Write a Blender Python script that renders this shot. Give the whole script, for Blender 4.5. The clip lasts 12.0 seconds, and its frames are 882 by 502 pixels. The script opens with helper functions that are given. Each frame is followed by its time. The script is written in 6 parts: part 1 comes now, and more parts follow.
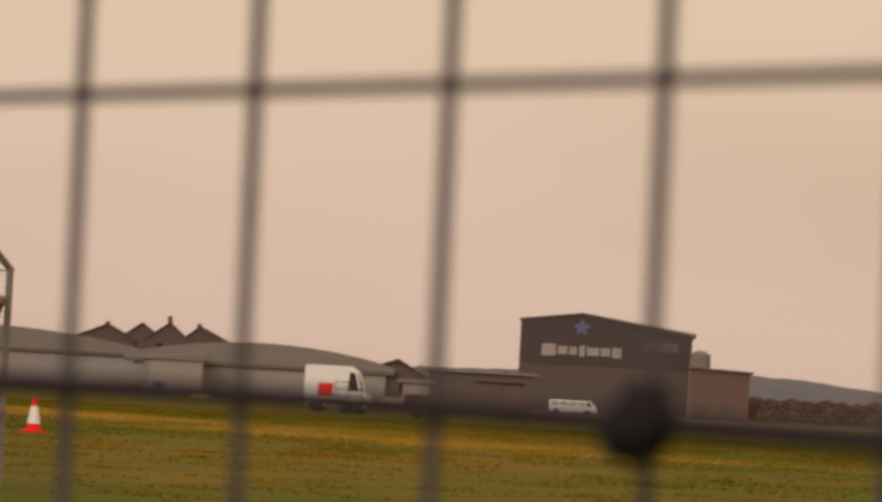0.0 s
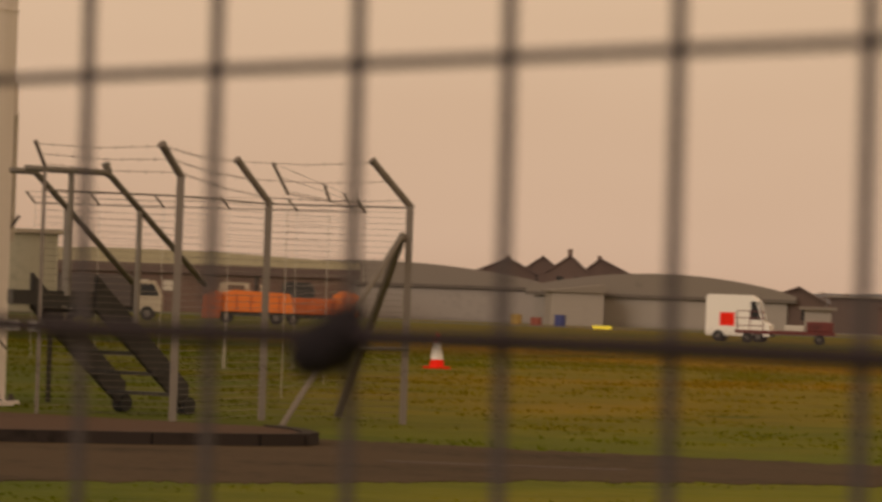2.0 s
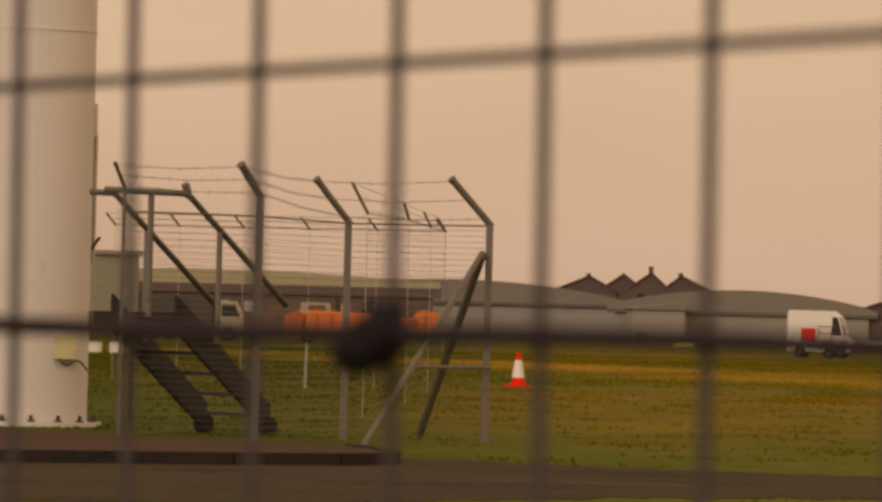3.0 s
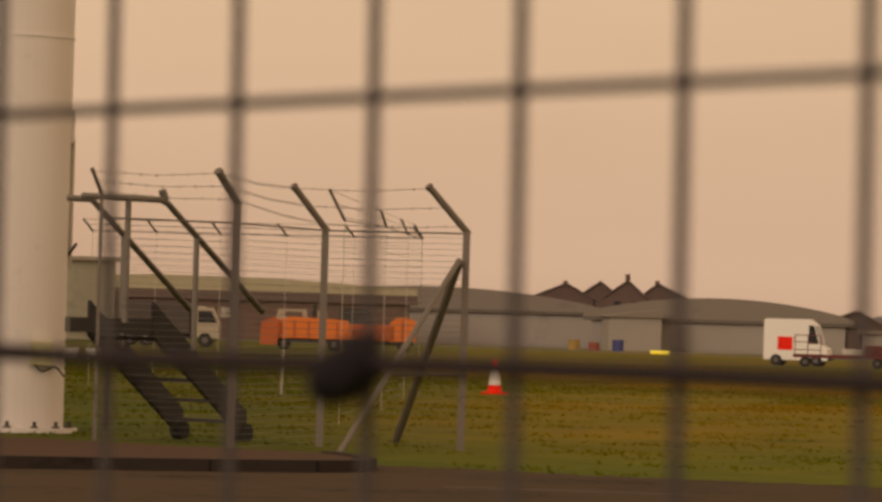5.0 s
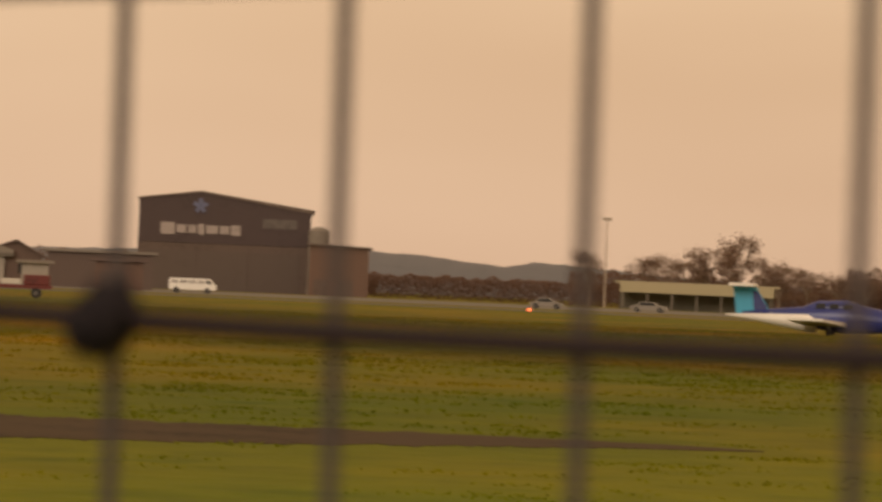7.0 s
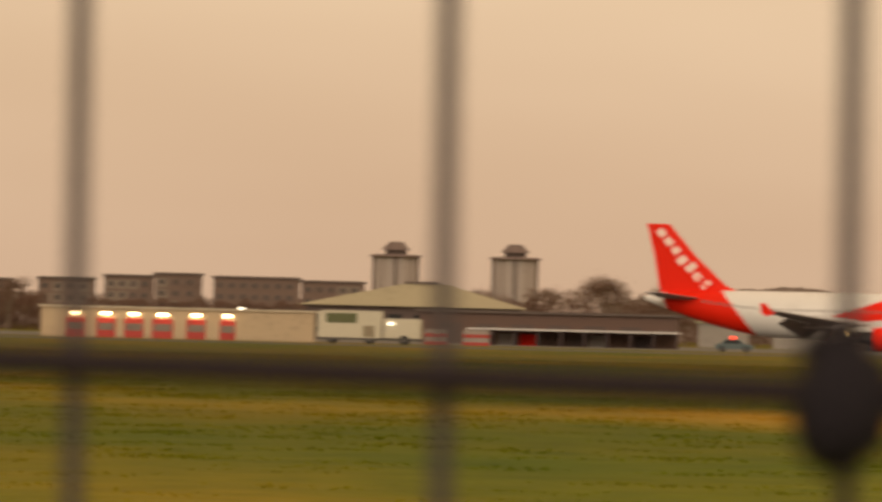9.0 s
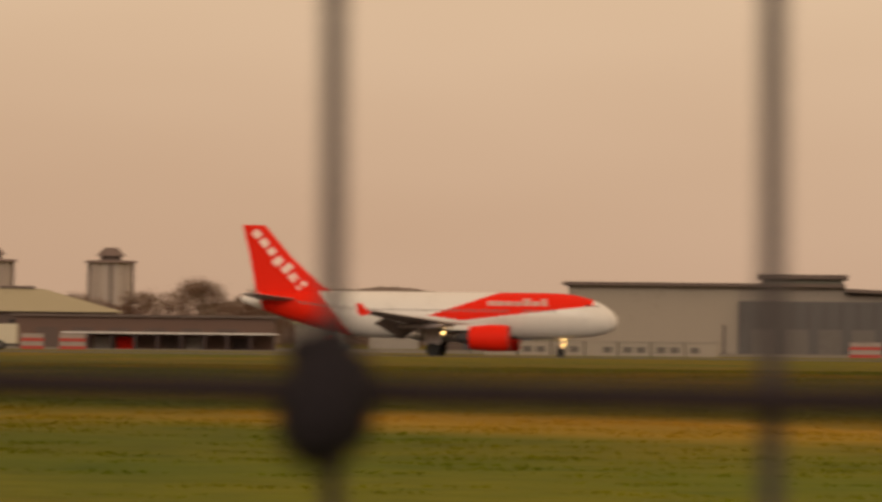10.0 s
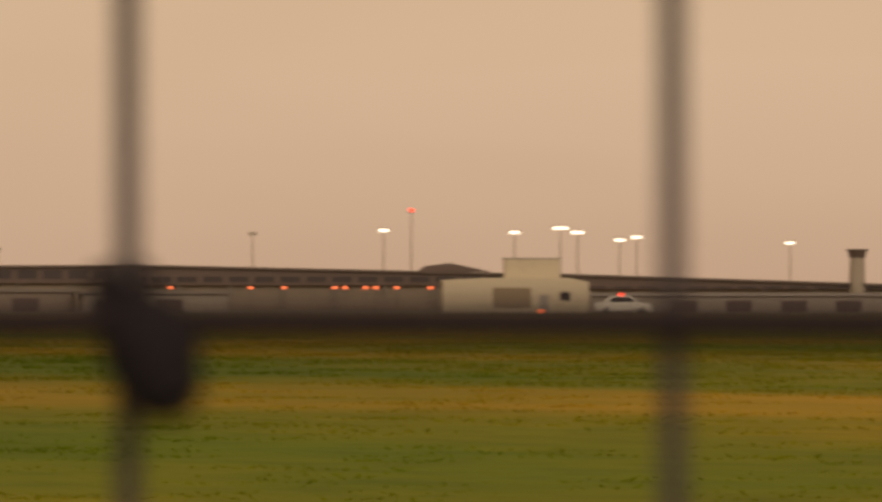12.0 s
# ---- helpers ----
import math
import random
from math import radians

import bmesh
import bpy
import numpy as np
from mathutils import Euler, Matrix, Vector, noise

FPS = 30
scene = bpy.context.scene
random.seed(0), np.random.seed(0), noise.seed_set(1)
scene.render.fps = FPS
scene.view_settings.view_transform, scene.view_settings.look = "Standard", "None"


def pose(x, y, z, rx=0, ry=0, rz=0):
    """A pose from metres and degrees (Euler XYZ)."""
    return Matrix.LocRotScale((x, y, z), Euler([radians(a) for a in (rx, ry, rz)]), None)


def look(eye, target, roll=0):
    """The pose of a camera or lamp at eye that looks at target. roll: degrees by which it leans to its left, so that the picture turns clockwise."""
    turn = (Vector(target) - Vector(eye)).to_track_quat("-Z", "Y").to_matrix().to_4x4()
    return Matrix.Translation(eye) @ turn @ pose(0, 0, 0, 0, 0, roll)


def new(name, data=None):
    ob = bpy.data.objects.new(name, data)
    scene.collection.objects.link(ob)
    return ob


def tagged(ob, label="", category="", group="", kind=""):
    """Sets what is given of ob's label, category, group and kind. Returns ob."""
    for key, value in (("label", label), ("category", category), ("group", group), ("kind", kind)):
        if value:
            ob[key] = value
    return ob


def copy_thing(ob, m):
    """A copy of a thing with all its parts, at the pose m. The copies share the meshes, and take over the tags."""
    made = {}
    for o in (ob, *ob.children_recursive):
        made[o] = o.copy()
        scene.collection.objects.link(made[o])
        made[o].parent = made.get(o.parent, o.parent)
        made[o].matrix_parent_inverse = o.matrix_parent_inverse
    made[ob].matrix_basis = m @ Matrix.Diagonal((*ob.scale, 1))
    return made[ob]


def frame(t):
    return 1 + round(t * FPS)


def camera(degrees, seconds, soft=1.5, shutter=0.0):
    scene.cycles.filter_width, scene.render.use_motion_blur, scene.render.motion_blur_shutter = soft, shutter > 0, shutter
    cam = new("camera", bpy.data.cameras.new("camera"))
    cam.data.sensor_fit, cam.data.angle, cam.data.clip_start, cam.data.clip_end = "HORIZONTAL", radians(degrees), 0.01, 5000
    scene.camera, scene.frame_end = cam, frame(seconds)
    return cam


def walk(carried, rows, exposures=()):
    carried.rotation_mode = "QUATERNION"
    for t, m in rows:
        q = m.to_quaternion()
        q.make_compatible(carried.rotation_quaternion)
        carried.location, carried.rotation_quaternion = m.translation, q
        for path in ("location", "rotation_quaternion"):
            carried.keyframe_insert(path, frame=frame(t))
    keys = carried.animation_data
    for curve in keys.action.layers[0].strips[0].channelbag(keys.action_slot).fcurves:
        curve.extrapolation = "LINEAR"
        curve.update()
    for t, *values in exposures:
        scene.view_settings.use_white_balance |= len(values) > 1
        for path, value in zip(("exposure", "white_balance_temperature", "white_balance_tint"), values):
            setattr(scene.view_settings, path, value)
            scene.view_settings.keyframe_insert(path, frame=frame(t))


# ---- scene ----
# Plan: the eye stands at x 0.78 to 1.00, y 0, behind a welded-mesh fence in the plane y = 0.43.
# Bearings are degrees to the left of +y, distances are metres from the eye.
cam = camera(9.216, 12.0, soft=3.0, shutter=0.3)
cam.data.dof.use_dof = True
cam.data.dof.focus_distance = 400.0
cam.data.dof.aperture_fstop = 62.0
EYE_Z = 1.27

# seconds, bearing, tilt up, lean, eye offset x, y, z
PATH = [
    (0.0, 55.80, 1.53, 3.26, 0.7781, 0.0053, -0.0014),
    (0.2, 56.36, 1.23, 2.75, 0.7763, 0.0045, -0.0020),
    (0.4, 57.34, 0.89, 2.85, 0.7768, 0.0020, -0.0020),
    (0.5, 57.38, 0.88, 2.90, 0.7771, 0.0007, -0.0020),
    (0.8, 57.50, 0.90, 2.75, 0.7795, -0.0038, -0.0014),
    (1.0, 58.21, 0.82, 2.65, 0.7811, -0.0069, -0.0009),
    (1.2, 58.78, 0.68, 2.42, 0.7827, -0.0086, -0.0017),
    (1.5, 58.35, 0.55, 2.02, 0.7831, -0.0046, -0.0004),
    (2.0, 59.94, 0.62, 1.99, 0.7936, -0.0097, 0.0017),
    (2.5, 60.61, 0.80, 1.72, 0.8050, -0.0078, -0.0015),
    (3.0, 60.79, 0.79, 1.52, 0.8015, -0.0064, -0.0017),
    (3.2, 60.63, 0.77, 1.54, 0.8026, -0.0070, -0.0013),
    (4.8, 60.73, 0.87, 1.70, 0.8114, -0.0118, 0.0019),
    (5.0, 60.55, 0.87, 1.72, 0.8125, -0.0124, 0.0023),
    (5.5, 59.82, 0.83, 2.07, 0.8122, -0.0089, 0.0016),
    (5.8, 58.50, 0.88, 2.33, 0.8159, -0.0072, 0.0017),
    (6.0, 56.96, 0.78, 2.51, 0.8184, -0.0061, 0.0018),
    (6.5, 54.02, 0.61, 2.30, 0.8096, 0.0051, 0.0013),
    (6.7, 52.95, 0.54, 2.36, 0.8126, 0.0024, 0.0020),
    (8.3, 45.35, 0.40, 1.46, 0.8606, 0.0046, 0.0018),
    (8.5, 43.19, 0.50, 1.25, 0.8771, 0.0071, 0.0016),
    (8.7, 41.47, 0.75, 1.33, 0.8874, 0.0074, 0.0019),
    (9.0, 39.29, 0.86, 1.40, 0.8982, 0.0070, 0.0011),
    (9.3, 37.71, 0.89, 1.24, 0.9037, 0.0008, 0.0014),
    (9.5, 36.90, 0.88, 1.09, 0.9037, 0.0024, 0.0017),
    (9.7, 36.31, 0.90, 0.94, 0.9048, 0.0036, 0.0014),
    (10.0, 35.06, 0.95, 0.63, 0.9149, 0.0021, 0.0012),
    (10.2, 33.57, 1.00, 0.60, 0.9207, 0.0058, 0.0006),
    (10.5, 31.04, 1.11, 0.81, 0.9313, 0.0104, -0.0007),
    (10.7, 29.65, 0.79, 0.80, 0.9413, 0.0082, -0.0020),
    (11.0, 26.97, 0.58, 0.90, 0.9572, 0.0076, -0.0029),
    (11.3, 24.72, 0.58, 0.74, 0.9757, 0.0009, -0.0018),
    (11.5, 23.76, 0.59, 0.46, 0.9883, -0.0090, -0.0013),
    (11.7, 23.15, 0.56, 0.25, 0.9978, -0.0046, -0.0020),
    (12.0, 21.77, 0.53, 0.02, 1.0025, -0.0009, -0.0011),
]


def eye_pose(bearing, tilt, lean, x, y, z):
    b, e = radians(bearing), radians(tilt)
    eye = Vector((x, y, EYE_Z + z))
    way = Vector((-math.sin(b) * math.cos(e), math.cos(b) * math.cos(e), math.sin(e)))
    return look(eye, eye + way, lean)


walk(cam, [(r[0], eye_pose(*r[1:])) for r in PATH],
     exposures=[(0.0, 0.06, 5750, 10), (0.4, -0.12, 6150, 11), (1.0, -0.15, 6250, 11), (2.0, -0.14, 6500, 11), (5.0, -0.12, 6800, 12), (6.5, 0.0, 6850, 11), (8.3, 0.2, 6600, 5), (9.0, 0.1, 6450, 6), (9.5, -0.06, 6500, 10), (10.5, -0.22, 6500, 10), (11.0, -0.38, 6550, 10), (12.0, -0.2, 6600, 9)])

# ---------------------------------------------------------------- light
world = bpy.data.worlds.new("overcast_dusk")
scene.world = world
world.use_nodes = True
wn, wl = world.node_tree.nodes, world.node_tree.links
sky = wn.new("ShaderNodeTexSky")
sky.sky_type, sky.sun_disc = "NISHITA", False
sky.sun_elevation, sky.sun_rotation = radians(9), radians(60)
sky.dust_density, sky.air_density = 5.0, 1.6
back = wn["Background"]
deck_noise = wn.new("ShaderNodeTexNoise")
deck_noise.inputs["Scale"].default_value = 3.0
deck_noise.inputs["Detail"].default_value = 3.0
stretch = wn.new("ShaderNodeMapping")
stretch.inputs["Scale"].default_value = (1.0, 1.0, 5.0)
where = wn.new("ShaderNodeTexCoord")
deck = wn.new("ShaderNodeValToRGB")
deck.color_ramp.elements[0].color = (9.6, 6.35, 4.15, 1)
deck.color_ramp.elements[1].color = (11.2, 7.8, 5.35, 1)
deck.color_ramp.elements[0].position, deck.color_ramp.elements[1].position = 0.35, 0.7
blend = wn.new("ShaderNodeMixRGB")
blend.inputs[0].default_value = 0.88
wl.new(where.outputs["Generated"], stretch.inputs["Vector"])
wl.new(stretch.outputs["Vector"], deck_noise.inputs["Vector"])
wl.new(deck_noise.outputs["Fac"], deck.inputs["Fac"])
wl.new(sky.outputs["Color"], blend.inputs[1])
wl.new(deck.outputs["Color"], blend.inputs[2])
height = wn.new("ShaderNodeSeparateXYZ")
haze = wn.new("ShaderNodeValToRGB")
haze.color_ramp.elements[0].color, haze.color_ramp.elements[1].color = (0.83, 0.785, 0.775, 1), (1.03, 1.05, 1.0, 1)
haze.color_ramp.elements[0].position, haze.color_ramp.elements[1].position = 0.0, 0.07
veil = wn.new("ShaderNodeMixRGB")
veil.blend_type, veil.inputs[0].default_value = "MULTIPLY", 1.0
wl.new(where.outputs["Generated"], height.inputs[0])
wl.new(height.outputs["Z"], haze.inputs["Fac"])
wl.new(blend.outputs["Color"], veil.inputs[1])
wl.new(haze.outputs["Color"], veil.inputs[2])
wl.new(veil.outputs["Color"], back.inputs["Color"])
back.inputs["Strength"].default_value = 0.08

sun = new("sun", bpy.data.lights.new("sun", "SUN"))
sun.data.energy, sun.data.angle, sun.data.color = 1.0, radians(20), (1.0, 0.85, 0.68)
sun.matrix_world = look((0, 0, 50), (-40, 60, 25))

# ---------------------------------------------------------------- materials
MATS = {}


def mat(name, col, rough=0.8, metal=0.0, var=0.25, scale=1.0, bump=0.0, glow=0.0, fine=9.0):
    """A painted, weathered or metal surface: grain and stains at two scales."""
    if name in MATS:
        return MATS[name]
    m = bpy.data.materials.new(name)
    m.use_nodes = True
    n, l = m.node_tree.nodes, m.node_tree.links
    b = n["Principled BSDF"]
    tc = n.new("ShaderNodeTexCoord")
    big, small = n.new("ShaderNodeTexNoise"), n.new("ShaderNodeTexNoise")
    big.inputs["Scale"].default_value, small.inputs["Scale"].default_value = scale, scale * fine
    big.inputs["Detail"].default_value, small.inputs["Detail"].default_value = 4, 6
    l.new(tc.outputs["Object"], big.inputs["Vector"])
    l.new(tc.outputs["Object"], small.inputs["Vector"])
    add = n.new("ShaderNodeMath")
    add.operation = "ADD"
    l.new(big.outputs["Fac"], add.inputs[0])
    l.new(small.outputs["Fac"], add.inputs[1])
    info = n.new("ShaderNodeObjectInfo")
    own = n.new("ShaderNodeMath")
    own.operation, own.inputs[1].default_value = "MULTIPLY_ADD", 0.2
    l.new(info.outputs["Random"], own.inputs[0])
    l.new(add.outputs[0], own.inputs[2])
    ramp = n.new("ShaderNodeValToRGB")
    ramp.color_ramp.elements[0].position, ramp.color_ramp.elements[1].position = 0.75, 1.4
    ramp.color_ramp.elements[0].color = (*[c * (1 - var) for c in col], 1)
    ramp.color_ramp.elements[1].color = (*[min(1, c * (1 + var)) for c in col], 1)
    l.new(own.outputs[0], ramp.inputs["Fac"])
    l.new(ramp.outputs["Color"], b.inputs["Base Color"])
    b.inputs["Roughness"].default_value, b.inputs["Metallic"].default_value = rough, metal
    if bump:
        bp = n.new("ShaderNodeBump")
        bp.inputs["Strength"].default_value = bump
        l.new(small.outputs["Fac"], bp.inputs["Height"])
        l.new(bp.outputs["Normal"], b.inputs["Normal"])
    if glow:
        b.inputs["Emission Color"].default_value = (*col, 1)
        b.inputs["Emission Strength"].default_value = glow
    MATS[name] = m
    return m


def grass_ground(name="grass_ground", gain=1.0, lumpy=0.4):
    """Rough airfield grass: green, olive and straw patches, and one straw-coloured strip."""
    m = bpy.data.materials.new(name)
    m.use_nodes = True
    n, l = m.node_tree.nodes, m.node_tree.links
    b = n["Principled BSDF"]
    b.inputs["Roughness"].default_value = 0.95
    b.inputs["Specular IOR Level"].default_value = 0.1
    tc = n.new("ShaderNodeTexCoord")
    turn = n.new("ShaderNodeMapping")
    turn.inputs["Rotation"].default_value = (0, 0, radians(11))
    l.new(tc.outputs["Object"], turn.inputs["Vector"])
    along = n.new("ShaderNodeMapping")
    along.inputs["Rotation"].default_value = (0, 0, radians(-44))
    l.new(tc.outputs["Object"], along.inputs["Vector"])

    def noise_at(scale, stretch, detail=5):
        mp = n.new("ShaderNodeMapping")
        mp.inputs["Scale"].default_value = (1, stretch, 1)
        l.new(along.outputs["Vector"], mp.inputs["Vector"])
        t = n.new("ShaderNodeTexNoise")
        t.inputs["Scale"].default_value, t.inputs["Detail"].default_value = scale, detail
        l.new(mp.outputs["Vector"], t.inputs["Vector"])
        return t.outputs["Fac"]

    def ramp(fac, stops):
        r = n.new("ShaderNodeValToRGB")
        while len(r.color_ramp.elements) < len(stops):
            r.color_ramp.elements.new(0.5)
        for e, (p, c) in zip(r.color_ramp.elements, stops):
            e.position, e.color = p, (*c, 1)
        l.new(fac, r.inputs["Fac"])
        return r.outputs["Color"]

    def mix(fac, a, c, kind="MIX"):
        x = n.new("ShaderNodeMixRGB")
        x.blend_type = kind
        if isinstance(fac, float):
            x.inputs[0].default_value = fac
        else:
            l.new(fac, x.inputs[0])
        l.new(a, x.inputs[1])
        l.new(c, x.inputs[2])
        return x.outputs["Color"]

    wide = ramp(noise_at(0.07, 0.5, 5), [(0.36, (0.072, 0.100, 0.006)), (0.5, (0.112, 0.113, 0.007)), (0.66, (0.166, 0.126, 0.010))])
    fine = ramp(noise_at(1.3, 0.6, 5), [(0.3, (0.80, 0.84, 0.84)), (0.55, (1, 1, 1)), (0.75, (1.12, 1.07, 1.0))])
    col = mix(1.0, wide, fine, "MULTIPLY")
    patch = ramp(noise_at(0.3, 0.5, 4), [(0.32, (0.80, 0.88, 0.85)), (0.5, (1, 1, 1)), (0.68, (1.12, 1.04, 1.0))])
    col = mix(1.0, col, patch, "MULTIPLY")
    # straw-coloured far grass, lusher by the steps, paler towards +x
    place = n.new("ShaderNodeSeparateXYZ")
    l.new(tc.outputs["Object"], place.inputs[0])
    spread = n.new("ShaderNodeMapRange")
    spread.inputs["From Min"].default_value, spread.inputs["From Max"].default_value = -90, -18
    l.new(place.outputs["X"], spread.inputs["Value"])
    col = mix(1.0, col, ramp(spread.outputs["Result"], [(0.0, (1.20, 1.02, 0.9)), (0.30, (1.14, 1.04, 0.95)), (0.52, (0.96, 0.98, 0.9)), (0.72, (1.04, 1.06, 0.95)), (1.0, (1.46, 1.46, 1.2))]), "MULTIPLY")
    tuft = ramp(noise_at(0.5, 0.5, 4), [(0.27, (0.62, 0.76, 0.70)), (0.38, (1, 1, 1))])
    col = mix(1.0, col, tuft, "MULTIPLY")
    sep = n.new("ShaderNodeSeparateXYZ")
    l.new(turn.outputs["Vector"], sep.inputs[0])
    wob = n.new("ShaderNodeMath")
    wob.operation, wob.inputs[1].default_value = "MULTIPLY_ADD", 12.0
    l.new(noise_at(0.06, 0.5), wob.inputs[0])
    l.new(sep.outputs["Y"], wob.inputs[2])
    fit = n.new("ShaderNodeMapRange")
    fit.inputs["From Min"].default_value, fit.inputs["From Max"].default_value = 45, 87
    l.new(wob.outputs[0], fit.inputs["Value"])
    strip = ramp(fit.outputs["Result"], [(0.28, (0, 0, 0)), (0.42, (1, 1, 1)), (0.58, (1, 1, 1)), (0.76, (0, 0, 0))])
    straw_n = ramp(noise_at(0.3, 0.2, 5), [(0.3, (0.27, 0.175, 0.018)), (0.7, (0.42, 0.24, 0.030))])
    keep = ramp(noise_at(0.09, 0.4, 4), [(0.34, (0.2, 0.2, 0.2)), (0.6, (0.9, 0.9, 0.9))])
    reach = n.new("ShaderNodeMapRange")
    reach.inputs["From Min"].default_value, reach.inputs["From Max"].default_value = -125, -40
    l.new(place.outputs["X"], reach.inputs["Value"])
    parts = ramp(reach.outputs["Result"], [(0.10, (1, 1, 1)), (0.30, (0.12, 0.12, 0.12)), (0.70, (0.12, 0.12, 0.12)), (0.84, (1, 1, 1))])
    col = mix(mix(1.0, mix(1.0, strip, keep, "MULTIPLY"), parts, "MULTIPLY"), col, straw_n)
    side = n.new("ShaderNodeMapping")
    side.inputs["Rotation"].default_value = (0, 0, radians(-60.5))
    l.new(tc.outputs["Object"], side.inputs["Vector"])
    side_x = n.new("ShaderNodeSeparateXYZ")
    l.new(side.outputs["Vector"], side_x.inputs[0])
    yard = n.new("ShaderNodeMapRange")
    yard.inputs["From Min"].default_value, yard.inputs["From Max"].default_value = -2.2, 2.4
    l.new(side_x.outputs["X"], yard.inputs["Value"])
    col = mix(1.0, col, ramp(yard.outputs["Result"], [(0.0, (0.68, 0.80, 0.74)), (1.0, (1.12, 1.13, 1.0))]), "MULTIPLY")
    if gain != 1.0:
        lift = n.new("ShaderNodeRGB")
        lift.outputs[0].default_value = (gain, gain, gain, 1)
        col = mix(1.0, col, lift.outputs[0], "MULTIPLY")
    l.new(col, b.inputs["Base Color"])
    bp = n.new("ShaderNodeBump")
    bp.inputs["Strength"].default_value, bp.inputs["Distance"].default_value = lumpy, 0.3
    l.new(noise_at(2.5, 1.0, 8), bp.inputs["Height"])
    l.new(bp.outputs["Normal"], b.inputs["Normal"])
    if not lumpy:
        # blades let light through
        thru, both = n.new("ShaderNodeBsdfTranslucent"), n.new("ShaderNodeMixShader")
        both.inputs[0].default_value = 0.5
        l.new(col, thru.inputs["Color"])
        l.new(b.outputs["BSDF"], both.inputs[1])
        l.new(thru.outputs["BSDF"], both.inputs[2])
        l.new(both.outputs["Shader"], n["Material Output"].inputs["Surface"])
    return m


GALV = mat("galvanised_wire", (0.050, 0.041, 0.047), 0.6, 0.2, 0.25, 60, 0.2)
TIE = mat("dark_tie_wire", (0.016, 0.014, 0.018), 0.8, 0.0, 0.4, 200, 0.3)
LINE = mat("dark_line_wire", (0.027, 0.021, 0.026), 0.7, 0.0, 0.3, 60, 0.2)
POST = mat("weathered_post_steel", (0.15, 0.128, 0.112), 0.6, 0.5, 0.3, 2.5, 0.1)
PALE_POST = mat("pale_galvanised_tube", (0.42, 0.39, 0.35), 0.5, 0.4, 0.2, 3)
RAIL = mat("grey_rail_tube", (0.14, 0.125, 0.11), 0.55, 0.4, 0.3, 3)
STAIR = mat("black_stair_steel", (0.028, 0.026, 0.027), 0.6, 0.3, 0.35, 3, 0.1)
COLUMN = mat("white_column_paint", (0.67, 0.62, 0.61), 0.45, 0.0, 0.08, 0.7, 0.03)
BOLT = mat("rusty_bolt", (0.05, 0.04, 0.035), 0.6, 0.5, 0.3, 20)
SLAB = mat("brown_concrete", (0.064, 0.038, 0.025), 0.9, 0, 0.25, 0.6, 0.2)
KERB = mat("dark_kerb_stone", (0.030, 0.024, 0.022), 0.9, 0, 0.3, 0.8, 0.2)
ROAD = mat("brown_worn_asphalt", (0.052, 0.036, 0.021), 0.95, 0, 0.35, 0.5, 0.2, fine=12)
for dull in (ROAD, SLAB, KERB, TIE, LINE):
    dull.node_tree.nodes["Principled BSDF"].inputs["Specular IOR Level"].default_value = 0.08
RUNWAY = mat("runway_asphalt", (0.06, 0.055, 0.052), 0.9, 0, 0.25, 0.05, 0.1, fine=30)
WHITE = mat("white_paint", (0.74, 0.72, 0.70), 0.35, 0, 0.06, 0.4)
RED = mat("red_paint", (0.76, 0.018, 0.004), 0.6, 0, 0.10, 0.4)
RED.node_tree.nodes["Principled BSDF"].inputs["Specular IOR Level"].default_value = 0.15
DARK = mat("dark_underside", (0.035, 0.032, 0.036), 0.6, 0.1, 0.3, 0.6)
WING = mat("grey_wing", (0.26, 0.22, 0.22), 0.5, 0.2, 0.2, 0.5)
GLASS = mat("dark_glass", (0.02, 0.022, 0.026), 0.08, 0, 0.2, 1)
TYRE = mat("black_rubber", (0.015, 0.015, 0.016), 0.85, 0, 0.2, 5)
METAL = mat("bright_metal", (0.5, 0.49, 0.47), 0.3, 0.9, 0.15, 4)
LAMP_W = mat("lit_lamp_warm", (1.0, 0.60, 0.20), 0.4, glow=7.0)
LAMP_S = mat("lit_station_lamp", (1.0, 0.70, 0.36), 0.4, glow=16.0)
LAMP_C = mat("lit_floodlight", (1.0, 0.86, 0.66), 0.4, glow=2.6)
LAMP_R = mat("lit_red_lamp", (1.0, 0.05, 0.02), 0.4, glow=2.5)
LAMP_O = mat("lit_orange_lamp", (1.0, 0.18, 0.06), 0.4, glow=2.0)

# ---------------------------------------------------------------- building aids


def eye_x(b):
    """The eye's x while it looks along the bearing b."""
    return float(np.interp(b, [21, 27, 36, 45, 55, 61], [1.0, 0.957, 0.905, 0.86, 0.81, 0.80]))


def at(b, d, z=0.0):
    """The place at bearing b, d metres from the eye, z over the ground."""
    return Vector((eye_x(b) - d * math.sin(radians(b)), d * math.cos(radians(b)), z))


def up(el, d):
    """The height over the ground of what stands el degrees over the horizon at distance d."""
    return EYE_Z + d * math.tan(radians(el))


